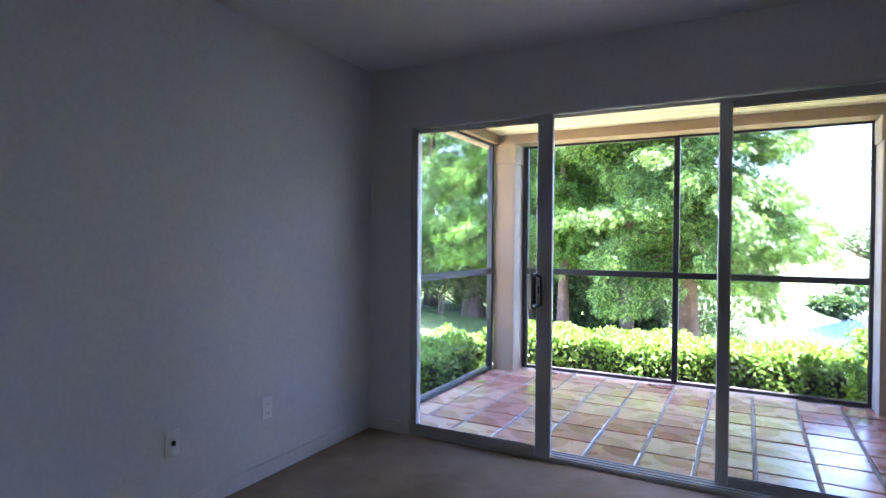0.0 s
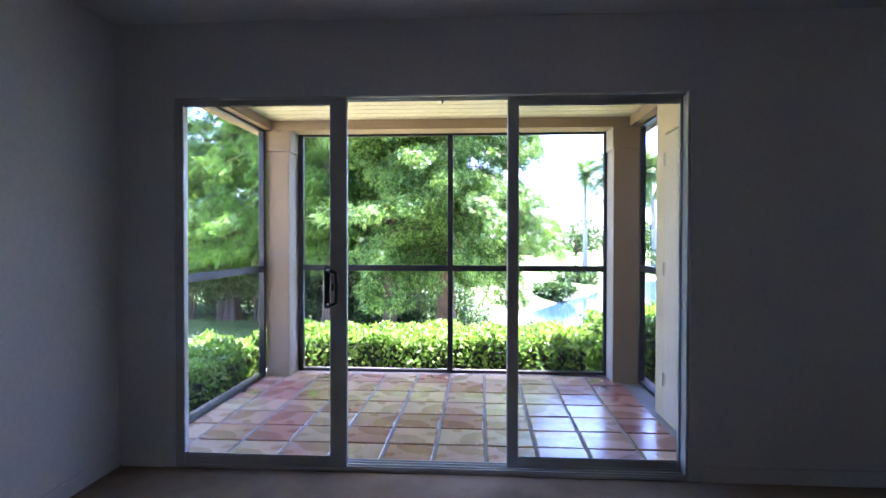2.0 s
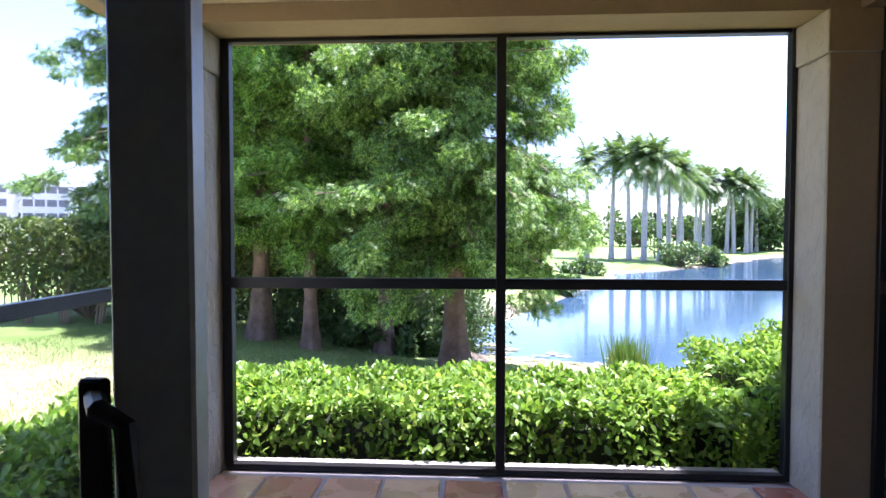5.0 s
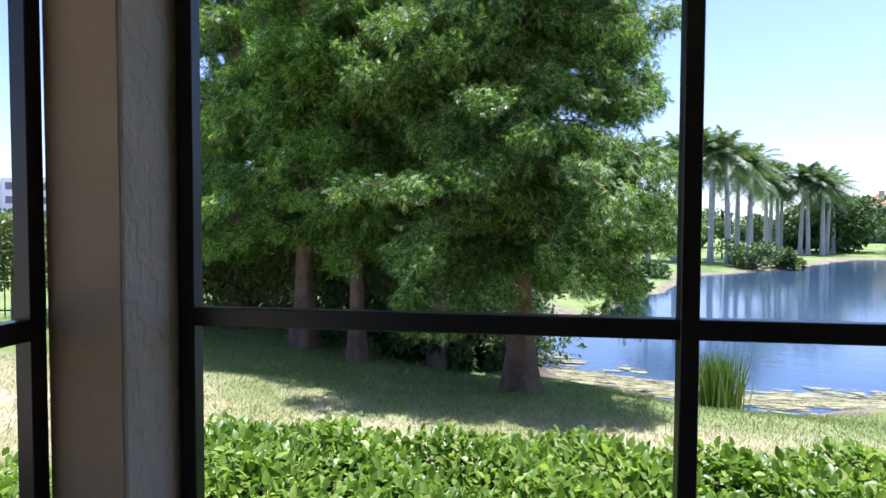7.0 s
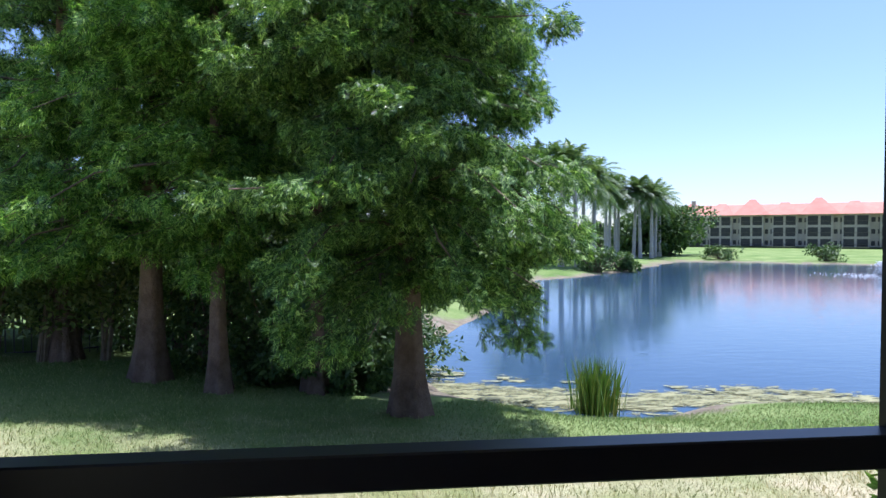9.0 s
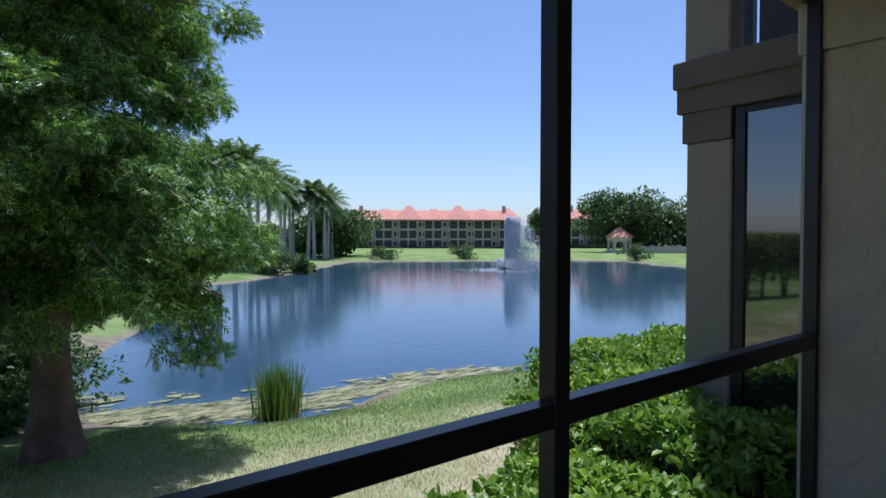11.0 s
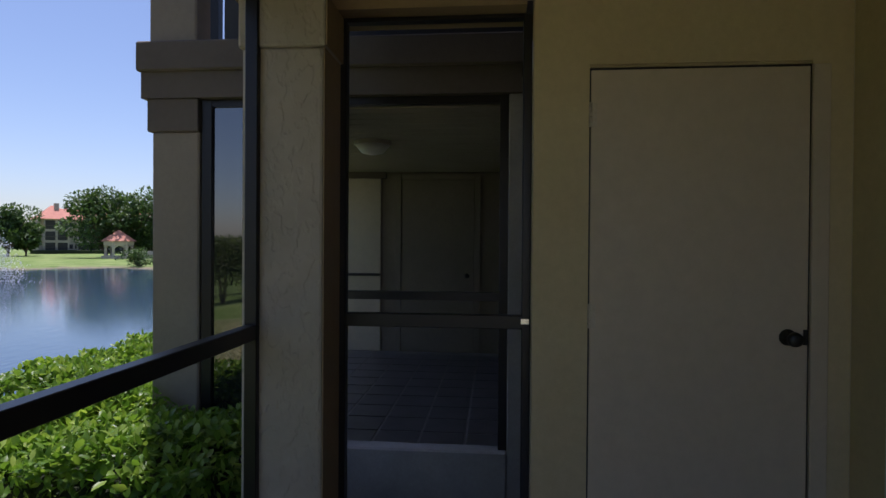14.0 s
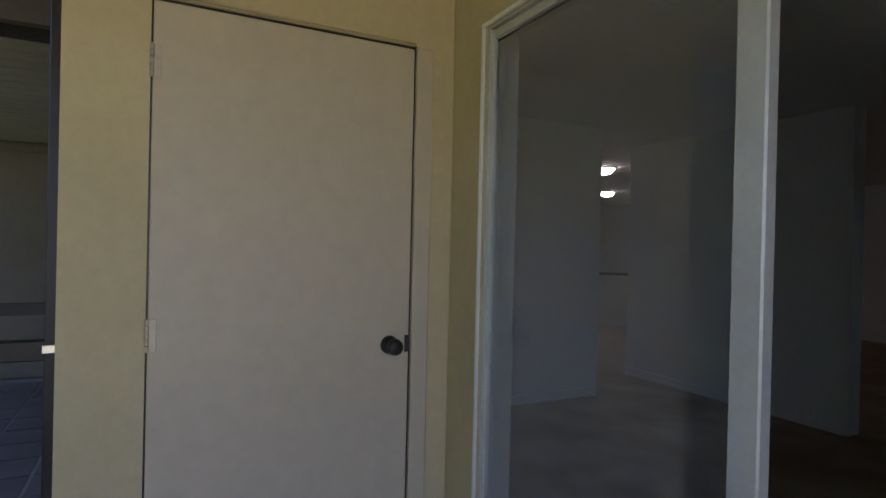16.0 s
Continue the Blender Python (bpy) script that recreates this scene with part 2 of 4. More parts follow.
M_BLUEW = plain("grey_window_band", (0.1, 0.11, 0.13), (0.17, 0.18, 0.2), 0.5, 0.3)
M_STONE = plain("pale_cast_stone", (0.45, 0.38, 0.3), (0.55, 0.48, 0.39), 0.8, 0.9, fine=6)
M_IRON = plain("black_iron", (0.012, 0.012, 0.012), (0.02, 0.02, 0.02), 6, 0.5)
M_COUNTER = plain("white_cabinet_laminate", (0.6, 0.6, 0.58), (0.66, 0.66, 0.64), 2, 0.5)
M_LAMPGLASS = plain("frosted_white_lamp_glass", (0.72, 0.7, 0.64), (0.78, 0.76, 0.7), 6, 0.35)
M_BULB = emit_mat("lit_lamp_glass", (1.0, 0.92, 0.78), 4.0)


def tile_mat():
    m, nt, b = mat_new("glazed_saltillo_tile")
    oi = nt.nodes.new("ShaderNodeObjectInfo")
    base = ramp(nt, oi.outputs["Random"], [(0.0, (0.33, 0.125, 0.085)), (0.3, (0.42, 0.19, 0.125)), (0.55, (0.48, 0.26, 0.175)), (0.8, (0.52, 0.33, 0.2)), (1.0, (0.55, 0.41, 0.25))])
    st = ramp(nt, noise_tex(nt, 6, 5, 0.65), [(0.3, (0.72, 0.7, 0.7)), (0.7, (1.2, 1.15, 1.1))])
    nt.links.new(mixc(nt, 0.8, base, st, 'MULTIPLY'), b.inputs["Base Color"])
    rr = nt.nodes.new("ShaderNodeMapRange")
    rr.inputs[1].default_value, rr.inputs[2].default_value, rr.inputs[3].default_value, rr.inputs[4].default_value = 0.3, 0.7, 0.16, 0.4
    nt.links.new(noise_tex(nt, 4, 4, 0.6), rr.inputs[0])
    nt.links.new(rr.outputs[0], b.inputs["Roughness"])
    b.inputs["Coat Weight"].default_value = 0.5
    b.inputs["Coat Roughness"].default_value = 0.16
    bump(nt, b, noise_tex(nt, 7, 3, 0.5), 0.35, 0.006)
    return m


M_TILE = tile_mat()


def straw_share(nt):
    """1 on the dry strip by the hedge, 0 on the green slope by the water, with ragged patches between."""
    tc = nt.nodes.new("ShaderNodeTexCoord")
    sp = nt.nodes.new("ShaderNodeSeparateXYZ")
    nt.links.new(tc.outputs["Object"], sp.inputs[0])
    ma = nt.nodes.new("ShaderNodeMath")
    ma.operation = 'MULTIPLY_ADD'
    ma.inputs[1].default_value = 7.0
    nt.links.new(noise_tex(nt, 0.5, 5, 0.65), ma.inputs[0])
    nt.links.new(sp.outputs[1], ma.inputs[2])
    mr = nt.nodes.new("ShaderNodeMapRange")
    mr.inputs[1].default_value, mr.inputs[2].default_value, mr.inputs[3].default_value, mr.inputs[4].default_value = 9.8, 12.6, 1.0, 0.0
    nt.links.new(ma.outputs[0], mr.inputs[0])
    return mr.outputs[0]


def grass_mat():
    m = leaf_mat("grass_blades", (0.26, 0.28, 0.1), (0.5, 0.45, 0.23), (0.8, 0.69, 0.46), 0.6, 0.4)
    nt = m.node_tree
    b = nt.nodes["Principled BSDF"]
    straw = b.inputs["Base Color"].links[0].from_socket
    g = nt.nodes.new("ShaderNodeNewGeometry")
    green = ramp(nt, g.outputs["Random Per Island"], [(0.0, (0.11, 0.19, 0.04)), (0.6, (0.22, 0.3, 0.08)), (1.0, (0.45, 0.45, 0.2))])
    col = mixc(nt, straw_share(nt), green, straw)
    nt.links.new(col, b.inputs["Base Color"])
    for n in nt.nodes:
        if n.bl_idname == "ShaderNodeBsdfTranslucent":
            nt.links.new(col, n.inputs[0])
    return m


M_GRASS = grass_mat()


def lawn_mat():
    m, nt, b = mat_new("sunburnt_lawn")
    dry = ramp(nt, noise_tex(nt, 0.8, 5, 0.6), [(0.35, (0.3, 0.31, 0.13)), (0.6, (0.56, 0.49, 0.32))])
    wet = ramp(nt, noise_tex(nt, 0.35, 5, 0.6), [(0.35, (0.12, 0.2, 0.045)), (0.65, (0.27, 0.33, 0.12))])
    big = mixc(nt, straw_share(nt), wet, dry)
    fine = ramp(nt, noise_tex(nt, 28, 5, 0.75), [(0.3, (0.62, 0.65, 0.6)), (0.7, (1.2, 1.2, 1.15))])
    # bare mud near the water line
    tc = nt.nodes.new("ShaderNodeTexCoord")
    sp = nt.nodes.new("ShaderNodeSeparateXYZ")
    nt.links.new(tc.outputs["Object"], sp.inputs[0])
    ad = nt.nodes.new("ShaderNodeMath")
    ad.operation = 'MULTIPLY_ADD'
    ad.inputs[1].default_value, ad.inputs[2].default_value = 0.55, -0.27
    nt.links.new(noise_tex(nt, 0.9, 5, 0.65), ad.inputs[0])
    zz = nt.nodes.new("ShaderNodeMath")
    nt.links.new(sp.outputs[2], zz.inputs[0])
    # litter lies wider on the bank by the trees
    wx = nt.nodes.new("ShaderNodeMapRange")
    wx.inputs[1].default_value, wx.inputs[2].default_value, wx.inputs[3].default_value, wx.inputs[4].default_value = 0.6, 2.6, -0.42, 0.0
    nt.links.new(sp.outputs[0], wx.inputs[0])
    ws = nt.nodes.new("ShaderNodeMath")
    nt.links.new(ad.outputs[0], ws.inputs[0])
    nt.links.new(wx.outputs[0], ws.inputs[1])
    nt.links.new(ws.outputs[0], zz.inputs[1])
    mr = nt.nodes.new("ShaderNodeMapRange")
    mr.inputs[1].default_value, mr.inputs[2].default_value = -2.03, -1.93
    nt.links.new(zz.outputs[0], mr.inputs[0])
    mud = ramp(nt, noise_tex(nt, 3, 5, 0.7), [(0.3, (0.15, 0.12, 0.08)), (0.7, (0.3, 0.26, 0.18))])
    col = mixc(nt, mr.outputs[0], mud, mixc(nt, 0.85, big, fine, 'MULTIPLY'))
    nt.links.new(col, b.inputs["Base Color"])
    b.inputs["Roughness"].default_value, b.inputs["Specular IOR Level"].default_value = 0.95, 0.15
    bump(nt, b, noise_tex(nt, 40, 5, 0.7), 0.8, 0.04)
    return m


M_LAWN = lawn_mat()


def water_mat():
    m, nt, b = mat_new("rippled_lake_water")
    c = ramp(nt, noise_tex(nt, 0.12, 3, 0.5), [(0.35, (0.032, 0.066, 0.11)), (0.7, (0.05, 0.09, 0.13))])
    nt.links.new(c, b.inputs["Base Color"])
    b.inputs["Roughness"].default_value, b.inputs["IOR"].default_value = 0.06, 1.33
    a = noise_tex(nt, 1.0, 4, 0.6, stretch=(1.1, 3.2, 1))
    bump(nt, b, a, 0.16, 0.05)
    return m


M_WATER = water_mat()


def algae_mat():
    """A torn film: ragged holes let the water show through."""
    m = plain("floating_green_algae", (0.14, 0.15, 0.06), (0.3, 0.29, 0.14), 1.6, 0.8, bscale=12, bstr=0.4, bdist=0.01, fine=18)
    nt = m.node_tree
    b = nt.nodes["Principled BSDF"]
    hole = ramp(nt, noise_tex(nt, 2.4, 8, 0.72, stretch=(0.6, 1.6, 1)), [(0.46, (0, 0, 0)), (0.54, (1, 1, 1))])
    clear = nt.nodes.new("ShaderNodeBsdfTransparent")
    mx = nt.nodes.new("ShaderNodeMixShader")
    nt.links.new(hole, mx.inputs[0])
    nt.links.new(clear.outputs[0], mx.inputs[1])
    nt.links.new(b.outputs[0], mx.inputs[2])
    nt.links.new(mx.outputs[0], nt.nodes["Material Output"].inputs[0])
    return m


M_ALGAE = algae_mat()
M_SPRAY = plain("white_water_spray", (0.8, 0.82, 0.84), (0.9, 0.9, 0.9), 2, 0.5)

# ---- ground and lake ----
LAKE = [(-0.5, 16.6), (0.9, 13.5), (3.4, 12.1), (7.1, 12.0), (9.6, 11.8), (20, 10.2), (40, 8.0), (60, 14.0), (62, 36.7), (71, 53.0), (59.4, 59.5), (38.4, 71.4), (30.5, 62.5), (24.2, 53.5), (12.0, 44.0), (3.8, 23.8), (1.8, 21.4)]
WATER_Z = -2.1


def lake_distance(px, py):
    """Signed distance to the lake's edge, positive on land."""
    best = np.full(px.shape, 1e9)
    inside = np.zeros(px.shape, dtype=bool)
    for (ax, ay), (bx, by) in zip(LAKE, LAKE[1:] + LAKE[:1]):
        ex, ey = bx - ax, by - ay
        k = np.clip(((px - ax) * ex + (py - ay) * ey) / (ex * ex + ey * ey), 0, 1)
        best = np.minimum(best, np.hypot(px - ax - k * ex, py - ay - k * ey))
        cross = ((ay > py) != (by > py)) & (px < (bx - ax) * (py - ay) / (by - ay + 1e-12) + ax)
        inside ^= cross
    return np.where(inside, -best, best)


def land_z(px, py):
    px, py = np.asarray(px, dtype=float), np.asarray(py, dtype=float)
    d = lake_distance(px, py) + 0.5 * np.sin(px * 0.9 + 1.3 * np.sin(py * 0.6)) * np.clip(1 - np.abs(lake_distance(px, py)) / 6, 0, 1)
    amp = 0.1 + 0.9 * np.exp(-(np.hypot(px, py) / 45.0) ** 2)
    up = np.minimum(1.2 * (1 - np.exp(-np.maximum(d, 0) / 4.6)) + 0.02 * np.maximum(d, 0), 2.1) * amp + 0.12 * np.clip(d / 3, 0, 1)
    return WATER_Z + np.where(d > 0, up, np.maximum(0.35 * d, -1.2)) + 0.02 * np.sin(px * 1.7) * np.sin(py * 1.3)


def ground_at(x, y):
    return float(land_z(np.array([x]), np.array([y]))[0])


def axis_steps(lo, hi, fine_lo, fine_hi, step):
    a = list(np.arange(fine_lo, fine_hi + 1e-6, step))
    s, v = step, fine_hi
    while v < hi:
        s *= 1.12
        v += s
        a.append(min(v, hi))
    s, v = step, fine_lo
    while v > lo:
        s *= 1.12
        v -= s
        a.insert(0, max(v, lo))
    return np.array(a)


gx, gy = axis_steps(-2500, 2500, -14, 24, 0.4), axis_steps(-2500, 2500, 2.3, 30, 0.4)
GX, GY = np.meshgrid(gx, gy)
GZ = land_z(GX, GY)
GZ[(GX > -14) & (GX < 30) & (GY < 2.4)] = -0.9
nxg, nyg = len(gx), len(gy)
ii, jj = np.meshgrid(np.arange(nxg - 1), np.arange(nyg - 1))
q = (jj * nxg + ii).ravel()
gt = np.concatenate([np.stack([q, q + 1, q + nxg + 1], 1), np.stack([q, q + nxg + 1, q + nxg], 1)])
ground = mesh_ob("ground", array_mesh("ground", np.stack([GX.ravel(), GY.ravel(), GZ.ravel()], 1), gt), M_LAWN)
for p_ in ground.data.polygons:
    p_.use_smooth = True
tagged(ground, "patchy sunlit lawn sloping down to a lake bank", "lawn", kind="structure")

bm = bmesh.new()
cx_, cy_ = 35.0, 35.0
ring = []
for (ax, ay) in LAKE:
    d_ = Vector((ax - cx_, ay - cy_)).normalized()
    ring.append(bm.verts.new((ax + d_.x * 3.0, ay + d_.y * 3.0, WATER_Z)))
bm.faces.new(ring)
tagged(part("water", bm, M_WATER), "dark blue lake water with small ripples", "lake", kind="structure")

# ---- room: floor, walls, ceiling ----
CEIL_Z = 2.46
tagged(part("floor", box(-1.02, 14.0, -9.0, -0.001, -0.12, 0.0), M_CARPET), "worn tan carpet with darker stains", "carpet", kind="structure")
tagged(part("ceiling", box(-1.2, 14.2, -9.2, 0.0, CEIL_Z, CEIL_Z + 0.12), M_CEIL), "white textured ceiling", "ceiling", kind="structure")
DX0, DX1, DZ = -0.69, 2.1, 2.05
bm = box(-1.2, DX0, 0, 0.105, -0.12, CEIL_Z)
add_box(bm, DX1, 4.7, 0, 0.105, -0.12, CEIL_Z)
add_box(bm, DX0, DX1, 0, 0.105, DZ, CEIL_Z)
tagged(part("wall_north", bm, M_WALL), "plain white painted wall round the sliding door", "wall", kind="structure")
# outer stucco skin of the same wall
bm = box(-1.3, DX0 - 0.0, 0.106, 0.124, -0.12, 2.6)
add_box(bm, DX1, 2.32, 0.106, 0.124, -0.12, 2.6)
add_box(bm, DX0, DX1, 0.106, 0.124, DZ, 2.6)
tagged(part("wall_porch_back", bm, M_STUCCO), "cream stucco wall beside the sliding door", "wall", kind="structure")
tagged(part("wall_west", box(-1.2, -1.02, -9.2, 0.0, -0.12, CEIL_Z), M_WALL), "plain white painted side wall", "wall", kind="structure")
tagged(part("wall_east", box(4.55, 4.7, -2.6, 0.0, -0.12, CEIL_Z), M_WALL), "white painted wall ending at a passage", "wall", kind="structure")
bm = box(2.9, 5.12, -3.68, -3.53, 0.0, CEIL_Z)
tagged(part("wall_back", bm, M_WALL), "white partition wall", "wall", kind="structure")
bm = box(-1.2, 14.2, -9.2, -9.0, -0.12, CEIL_Z)
add_box(bm, 14.0, 14.2, -9.0, -2.3, -0.12, CEIL_Z)
add_box(bm, 4.7, 14.0, -2.6, -2.45, -0.12, CEIL_Z)
tagged(part("wall_far", bm, M_WALL), "plain far walls of the flat", "wall", kind="structure")

# baseboards, each run its own board
for i, (x0, x1, y0, y1) in enumerate([(-1.018, -1.004, -9.0, -0.016), (-1.0, DX0 - 0.06, -0.016, -0.002), (DX1 + 0.06, 4.53, -0.016, -0.002), (4.534, 4.548, -2.59, -0.02), (2.91, 5.12, -3.528, -3.514)]):
    tagged(part("baseboard", box(x0, x1, y0, y1, 0.0, 0.085, 0.004), M_TRIM), "low white painted baseboard", "baseboard", kind="structure")

# ---- sliding door ----
sdoor = thing("sliding_door", 0.7, 0.05, 0, "three-panel sliding glass door in pale aluminium, middle panel open", "sliding door")


def at_door(name, bm, mat, parent, label=""):
    ob = part(name, bm, mat, None, label)
    ob.parent = parent
    if parent is sdoor:
        ob.matrix_parent_inverse = sdoor.matrix_basis.inverted()
    return ob


bm = box(DX0, DX0 + 0.015, 0.0, 0.118, 0, DZ, 0.003)
at_door("side_jamb", bm, M_ALU, sdoor)
at_door("side_jamb", box(DX1 - 0.015, DX1, 0.0, 0.118, 0, DZ, 0.003), M_ALU, sdoor)
bm = box(DX0 + 0.015, DX1 - 0.015, 0.0, 0.118, DZ - 0.006, DZ, 0.002)
for yy in (0.036, 0.078):
    add_box(bm, DX0 + 0.016, DX1 - 0.016, yy, yy + 0.006, DZ - 0.014, DZ - 0.005)
at_door("head_frame", bm, M_ALU, sdoor)
bm = box(DX0 + 0.015, DX1 - 0.015, 0.0, 0.118, 0.0, 0.018, 0.002)
for yy in (0.004, 0.036, 0.078, 0.108):
    add_box(bm, DX0 + 0.016, DX1 - 0.016, yy, yy + 0.008, 0.017, 0.028)
at_door("sill_track", bm, M_ALU, sdoor)


def door_panel(x0, x1, y0, stile_l, stile_r, foot):
    y1 = y0 + 0.034
    bm = box(x0, x0 + stile_l, y0, y1, 0.02, DZ - 0.01, 0.004)
    add_box(bm, x1 - stile_r, x1, y0, y1, 0.02, DZ - 0.01, 0.004)
    add_box(bm, x0 + stile_l, x1 - stile_r, y0 + 0.003, y1 - 0.003, 0.02, foot, 0.003)
    add_box(bm, x0 + stile_l, x1 - stile_r, y0 + 0.003, y1 - 0.003, DZ - 0.042, DZ - 0.012, 0.003)
    fr = at_door("panel_frame", bm, M_ALU, sdoor)
    g = at_door("glass_pane", box(x0 + stile_l - 0.006, x1 - stile_r + 0.006, y0 + 0.014, y0 + 0.02, foot - 0.005, DZ - 0.038), M_GLASS, fr, "clear glass pane")
    g.visible_shadow = False
    bm = bmesh.new()
    for zz in (foot, DZ - 0.0465):
        add_box(bm, x0 + stile_l, x1 - stile_r, y0 + 0.008, y0 + 0.0135, zz, zz + 0.004)
    at_door("gasket", bm, M_BLACK, fr, "black rubber glazing gasket")
    return fr


pl = door_panel(DX0 + 0.013, 0.277, 0.001, 0.036, 0.094, 0.074)
pr = door_panel(1.15, DX1 - 0.013, 0.079, 0.064, 0.014, 0.07)
# pull handle on the sliding stile
bm = box(0.155, 0.186, -0.016, 0.0005, 0.895, 1.125, 0.004)
tube(bm, [(0.172, -0.01, 0.915), (0.2, -0.045, 0.917), (0.232, -0.052, 0.93), (0.236, -0.052, 1.01), (0.232, -0.052, 1.09), (0.2, -0.045, 1.103), (0.172, -0.01, 1.105)], [0.011] * 7, 8)
add_box(bm, 0.196, 0.204, -0.012, 0.0005, 0.99, 1.03, 0.002)
at_door("pull_handle", bm, M_BLACK, pl, "black D-shaped pull handle")
# painted casing edge on the room side
bm = box(DX0 - 0.045, DX0, -0.006, -0.001, 0, DZ + 0.03)
add_box(bm, DX1, DX1 + 0.045, -0.006, -0.001, 0, DZ + 0.03)
add_box(bm, DX0, DX1, -0.006, -0.001, DZ, DZ + 0.03)
tagged(part("trim", bm, M_TRIM), "flat white casing round the sliding door", "trim", kind="structure")
# outside nail-fin of the door frame
bm = box(DX0 - 0.014, DX0, 0.1245, 0.134, 0, DZ + 0.014, 0.002)
add_box(bm, DX1, DX1 + 0.014, 0.1245, 0.134, 0, DZ + 0.014, 0.002)
add_box(bm, DX0, DX1, 0.1245, 0.134, DZ, DZ + 0.014, 0.002)
tagged(part("trim", bm, M_TRIM), "white outer frame edge of the sliding door", "trim", kind="structure")


def outlet(y, z, two=True):
    o = thing("wall_outlet", -1.02, y, z, "white plastic socket plate low on the white wall", "wall socket", "sockets on the side wall")
    part("plate", box(0.0005, 0.006, -0.036, 0.036, -0.058, 0.058, 0.002), M_PLATE, o)
    if two:
        for zz in (-0.025, 0.025):
            bm = box(0.0055, 0.009, -0.017, 0.017, zz - 0.014, zz + 0.014, 0.002)
            s = part("socket", bm, M_PLATE, o)
            bm = box(0.0088, 0.0096, -0.008, -0.005, zz - 0.006, zz + 0.006)
            add_box(bm, 0.0088, 0.0096, 0.005, 0.008, zz - 0.006, zz + 0.006)
            part("slot", bm, M_BLACK, s, "dark socket slots")
    else:
        part("jack", box(0.0055, 0.018, -0.008, 0.008, -0.01, 0.012, 0.003), M_BLACK, o, "dark cable jack")


outlet(-0.96, 0.375, True)
outlet(-1.54, 0.36, False)

# kitchen end of the flat
cab = thing("kitchen_counter", 8.3, -6.15, 0, "white kitchen base cabinet with pale worktop", "kitchen cabinet", rz=-134)
part("body", box(-1.6, 1.6, 0, 0.6, 0.0, 0.9, 0.004), M_COUNTER, cab)
part("worktop", box(-1.63, 1.63, -0.03, 0.63, 0.9, 0.94, 0.006), M_DARKFL, cab, "dark worktop slab")
for (lx, ly) in ((6.4, -4.32), (8.8, -6.6)):
    lt = thing("ceiling_lamp", lx, ly, CEIL_Z, "lit round flush ceiling lamp", "ceiling lamp", "lit lamps of the flat")
    part("base", lathe([(0.15, -0.02), (0.15, 0.0)], 24), M_TRIM, lt)
    part("shade", lathe([(0.005, -0.1), (0.06, -0.095), (0.11, -0.07), (0.14, -0.021)], 24), M_BULB, lt, "glowing frosted glass shade", True)

# ---- porch: slab, posts, beams, ceiling ----
PY = 2.37
PCZ = 2.375
tagged(part("porch_floor", box(-1.14, 2.56, 0.119, 2.48, -0.95, -0.012), M_GROUT), "porch slab with grey grout joints under clay tiles", "porch floor", kind="structure")
porch_floor = bpy.data.objects["porch_floor"]
bm = bmesh.new()
add_box(bm, -1.18, 2.58, 0.125, 2.5, PCZ + 0.03, PCZ + 0.1)
n_b = 14
for i in range(n_b):
    y0 = 0.126 + i * 0.1455
    add_box(bm, -1.02, 2.46, y0 + 0.006, y0 + 0.1395, PCZ, PCZ + 0.031, 0.005)
tagged(part("porch_ceiling", bm, M_BOARDS), "cream tongue-and-groove board ceiling over the porch", "ceiling", kind="structure")
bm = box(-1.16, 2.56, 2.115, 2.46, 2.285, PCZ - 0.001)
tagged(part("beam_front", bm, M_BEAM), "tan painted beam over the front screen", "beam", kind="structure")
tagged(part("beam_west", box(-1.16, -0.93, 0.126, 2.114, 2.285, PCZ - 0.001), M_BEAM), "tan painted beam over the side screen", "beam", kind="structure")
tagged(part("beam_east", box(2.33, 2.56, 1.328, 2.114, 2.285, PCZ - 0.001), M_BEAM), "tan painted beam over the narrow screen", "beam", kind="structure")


def post(x0, x1, y0, y1, label):
    p = thing("porch_column", (x0 + x1) / 2, (y0 + y1) / 2, -0.012, label, "column", "columns at the porch corners")
    w, d = (x1 - x0) / 2, (y1 - y0) / 2
    part("shaft", box(-w, w, -d, d, 0, 2.1, 0.012, 2), M_STUCCO_R, p)
    # thin sheets make the porch-facing side a darker tan than the shaft
    part("inner_face", box(-w + 0.004, w - 0.004, -d - 0.005, -d - 0.0005, 0.0, 2.098), M_BEAM, p, "smooth darker tan face towards the porch")
    part("capital_face", box(-w - 0.008, w + 0.008, -d - 0.017, -d - 0.0125, 2.104, 2.292), M_BEAM, p, "smooth darker tan face of the cap")
    part("capital", box(-w - 0.012, w + 0.012, -d - 0.012, d + 0.012, 2.1, 2.296, 0.01, 2), M_STUCCO_R, p, "slightly wider stucco cap")


def rough_stucco():
    m, nt, b = mat_new("rough_cream_stucco")
    c = ramp(nt, noise_tex(nt, 3, 5, 0.65), [(0.3, (0.33, 0.29, 0.225)), (0.7, (0.42, 0.37, 0.295))])
    nt.links.new(c, b.inputs["Base Color"])
    b.inputs["Roughness"].default_value = 0.9
    f = ramp(nt, noise_tex(nt, 17, 2.5, 0.5, stretch=(1, 1, 0.65)), [(0.44, (0, 0, 0)), (0.52, (1, 1, 1))])
    bump(nt, b, f, 0.55, 0.006)
    return m


M_STUCCO_R = rough_stucco()
post(-0.985, -0.765, 2.115, 2.42, "cream rough stucco corner post beside dark screen frames")
post(2.185, 2.425, 2.1, 2.42, "cream rough stucco corner post beside the narrow screen")

